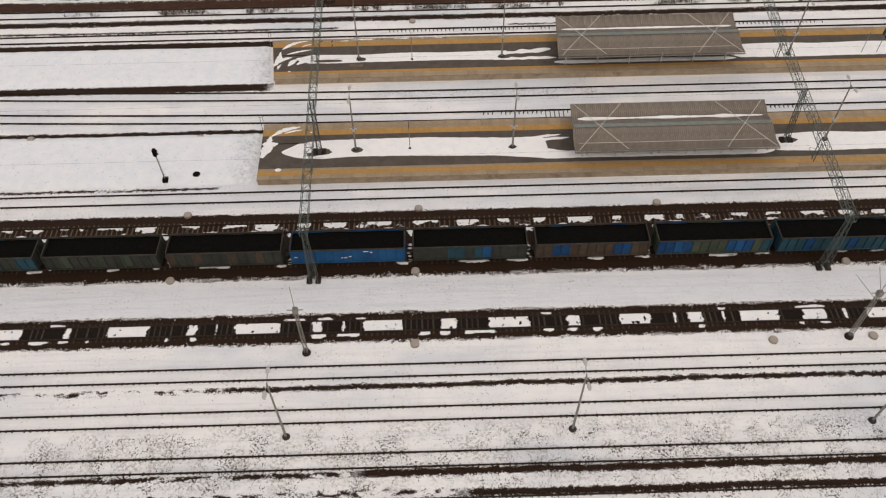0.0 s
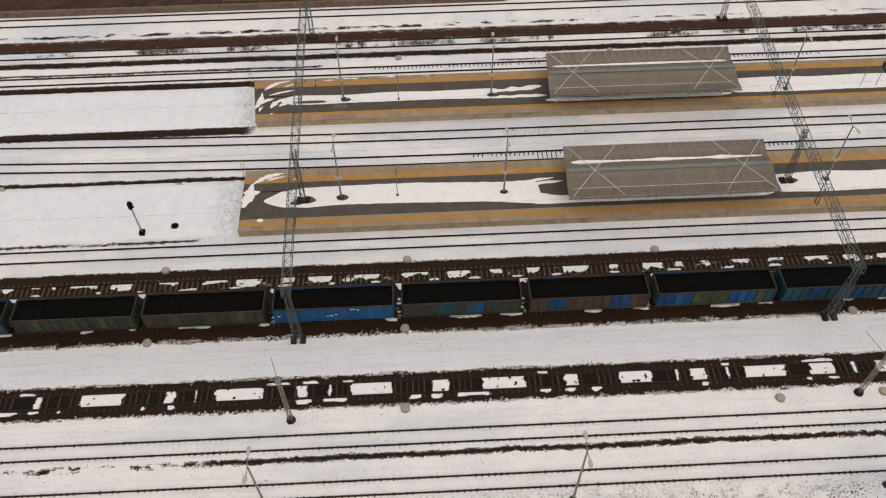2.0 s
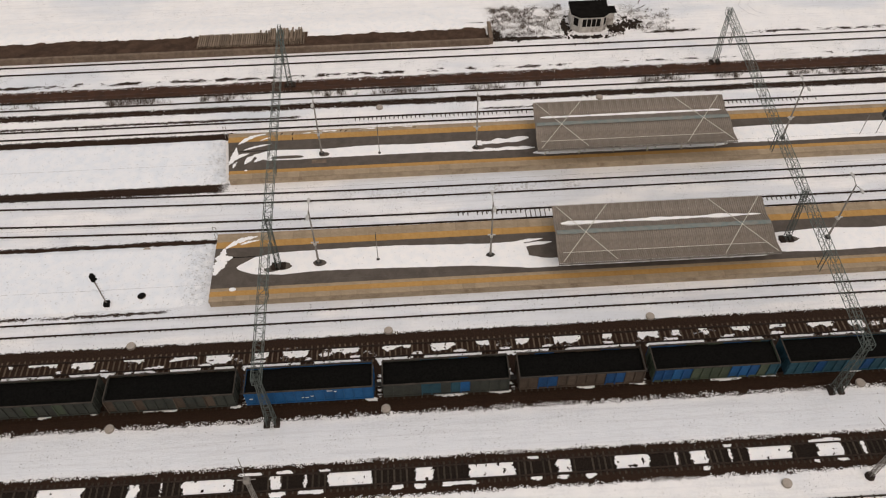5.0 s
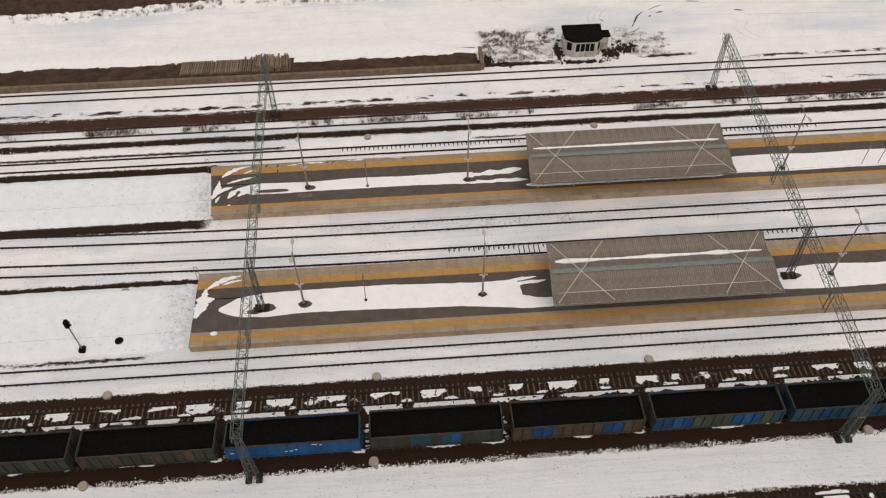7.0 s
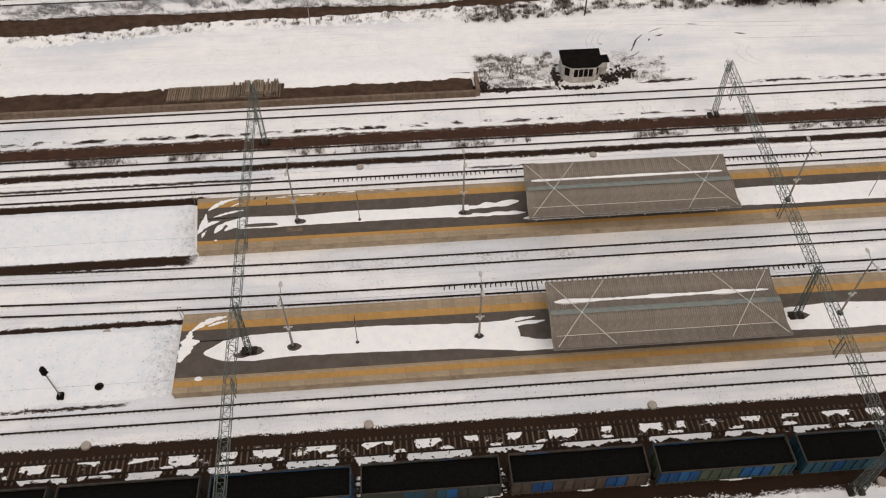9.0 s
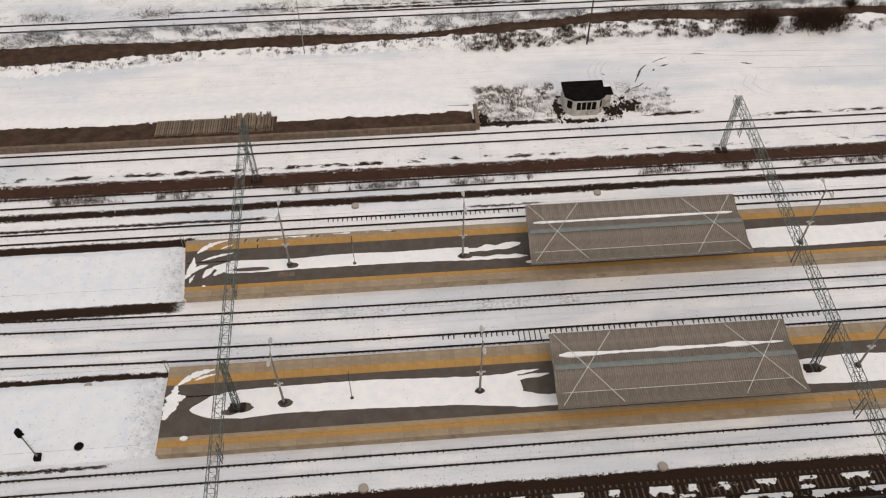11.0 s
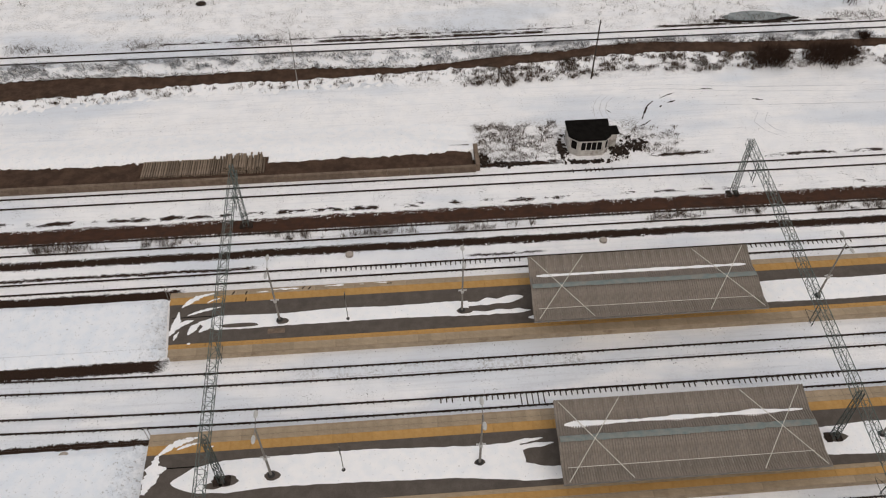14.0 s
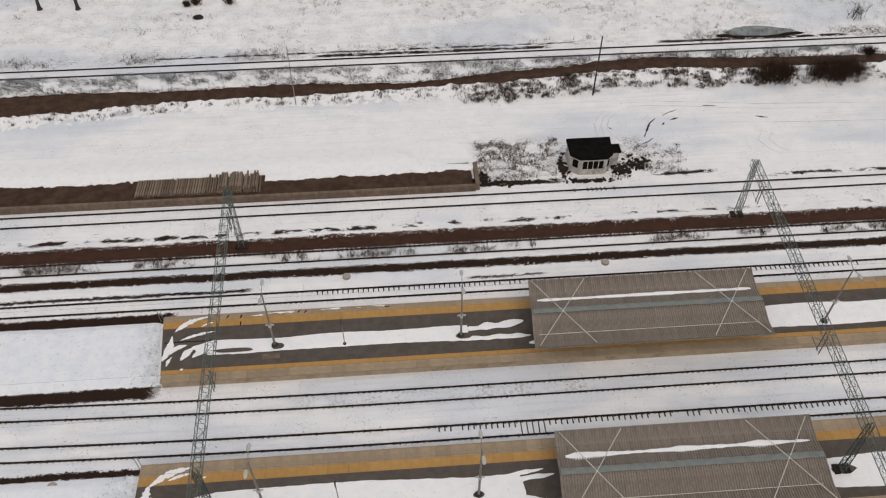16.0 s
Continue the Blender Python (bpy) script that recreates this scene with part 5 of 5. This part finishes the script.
for x, y, h in ((-56.3, 168.2, 9.0), (-49.7, 167.8, 8.5)):
    tree(x, y, h, "bare dark tree standing in the snow")
shrub(83.7, 154.9, 3.4, 16, "small bare thorn bush beyond the far line")
bm = bmesh.new()
bmesh.ops.create_icosphere(bm, subdivisions=2, radius=1, matrix=Matrix.Diagonal((0.9, 0.6, 0.5, 1)))
for v in bm.verts:
    v.co += 0.12 * noise.noise_vector(v.co * 2)
tagged(part("boulder", bm, M_DEBRIS, None), "dark rounded heap standing out of the snow", "boulder").location = (-28.5, 163.3, 0.1)


def rut(points, w, mat=M_DEBRIS, label="dark muddy wheel rut in the snow"):
    """A tyre mark pressed through the snow down to dark mud."""
    verts, faces = [], []
    pts = [Vector((*p, 0.012)) for p in points]
    n = 0
    for a, c in zip(pts, pts[1:]):
        for i in range(8):
            p = a.lerp(c, i / 8)
            u = Vector((-(c - a).y, (c - a).x, 0)).normalized() * w * rng.uniform(0.3, 1.1) * (0.4 + 0.6 * math.sin(math.pi * (n + 0.5) / (8 * (len(pts) - 1))))
            verts += [p - u, p + u]
            if n:
                k = len(verts)
                faces.append((k - 4, k - 2, k - 1, k - 3))
            n += 1
    tagged(new("wheel_rut", raw_mesh("wheel_rut", verts, faces, mat)), label, "wheel rut", "wheel ruts by the hut", "stuff")


for points, w in ((((39.6, 126.0), (40.3, 127.4), (41.1, 129.0), (42.4, 130.3)), 0.2), (((38.7, 124.4), (39.9, 124.9), (40.9, 125.8)), 0.13), (((43.4, 130.7), (44.8, 131.5), (46.2, 132.0)), 0.12), (((44.3, 129.6), (45.8, 130.1)), 0.2),
                  (((57.2, 129.6), (59.0, 129.1)), 0.18), (((50.2, 132.7), (52.4, 132.4)), 0.15), (((42.9, 128.5), (43.4, 129.2)), 0.15), (((34.9, 128.6), (35.5, 127.8)), 0.12)):
    rut(points, w)
for points in (((35.2, 132.4), (34.0, 131.2), (33.1, 129.4), (32.9, 127.2), (33.6, 125.3), (35.2, 124.2)), ((36.8, 131.8), (35.4, 130.3), (34.7, 128.4), (35.0, 126.6), (35.9, 125.5)), ((36.1, 132.2), (34.7, 130.8), (33.9, 128.8), (34.0, 126.9), (34.7, 125.4)),
               ((38.5, 133.1), (42.0, 133.3), (47.0, 132.8), (56.0, 131.6), (70.0, 130.6), (85.0, 130.0)), ((38.8, 134.2), (46.0, 134.0), (58.0, 132.6), (72.0, 131.8), (85.0, 131.3)), ((48.0, 128.8), (60.0, 128.0), (74.0, 127.4), (86.0, 127.0)), ((57.0, 126.4), (55.6, 124.2), (56.6, 122.0), (58.6, 120.6)), ((58.4, 126.2), (57.2, 124.2), (58.0, 122.4), (59.6, 121.2))):
    rut(points, 0.07, M_PRESSED, "grey wheel track pressed into the snow")

# ---- small marks on the platforms ----
for x0, x1, y in ((-13.2, -11.8, 96.55), (-11.6, -8.3, 96.75), (-5.4, -3.1, 96.85), (-1.4, -0.8, 96.85), (0.4, 1.9, 96.9)):
    lying_snow(x0, x1, lambda x: y - 0.10 + 0.12 * wob(x, 1.9, y), lambda x: y + 0.08 + 0.1 * wob(x, 1.5, y + 3), 0.1, TOP, 0.04, "thin leftover snow along the platform edge", True, 0.4)
# flat dark marks; the pair at x -14.3 paints a post and its shadow
for x, y, turn in ((-15.8, 96.55, 60), (-14.3, 96.5, 70), (-14.25, 95.5, 88), (-7.8, 96.8, 50), (-7.1, 96.65, 55), (2.2, 96.7, 5)):
    bm = bmesh.new()
    d = Vector((math.cos(radians(turn)), math.sin(radians(turn)), 0))
    u = Vector((-d.y, d.x, 0))
    bm.faces.new([bm.verts.new(Vector((x, y, TOP + 0.006)) + d * 0.32 * math.cos(a) * (1 + 0.2 * wob(a, 1, x)) + u * 0.075 * math.sin(a) * (1 + 0.4 * wob(a, 2, x))) for a in [2 * math.pi * k / 16 for k in range(16)]])
    tagged(part("dirt_mark", bm, M_BED, None), "small flat dark mark on the platform slabs", "dirt", "dirt on the platform slabs", "stuff")
hatch = thing("service_hatch", -10.5, 90.75, TOP, "pale concrete service hatch set in the platform asphalt", "hatch")
for k, (a, b) in enumerate(((-0.95, -0.33), (-0.31, 0.31), (0.33, 0.95))):
    bm = bmesh.new()
    box(bm, a, b, -0.32, 0.32, -0.05, 0.02)
    part("slab", bm, M_RAMPWALL, hatch)
for x0, x1, y in ((-21.6, -15.6, 74.95), (-22.3, -16.6, 93.35)):
    bm = bmesh.new()
    box(bm, x0, x1, y - 0.06, y + 0.06, PZ - 0.02, TOP + 0.002)
    tagged(part("expansion_joint", bm, M_BLACK, None), "open dark joint across the platform asphalt", "joint", "platform joints", "structure")

# low barrier posts at the platform ends
for x, y in ((-22.2, 78.9), (-23.2, 97.2)):
    base = thing("barrier_post", x, y, 0, "thin grey barrier posts at the platform end", "barrier", "platform end barriers")
    for dx in (-0.35, 0.0):
        bm = bmesh.new()
        bar(bm, (dx, 0, 0), (dx, 0, 2.3), 0.035, n=5)
        part("post", bm, M_POLE, base)
    bm = bmesh.new()
    bar(bm, (-0.35, 0, 2.2), (0, 0, 2.2), 0.03, n=5)
    part("rail", bm, M_POLE, base)
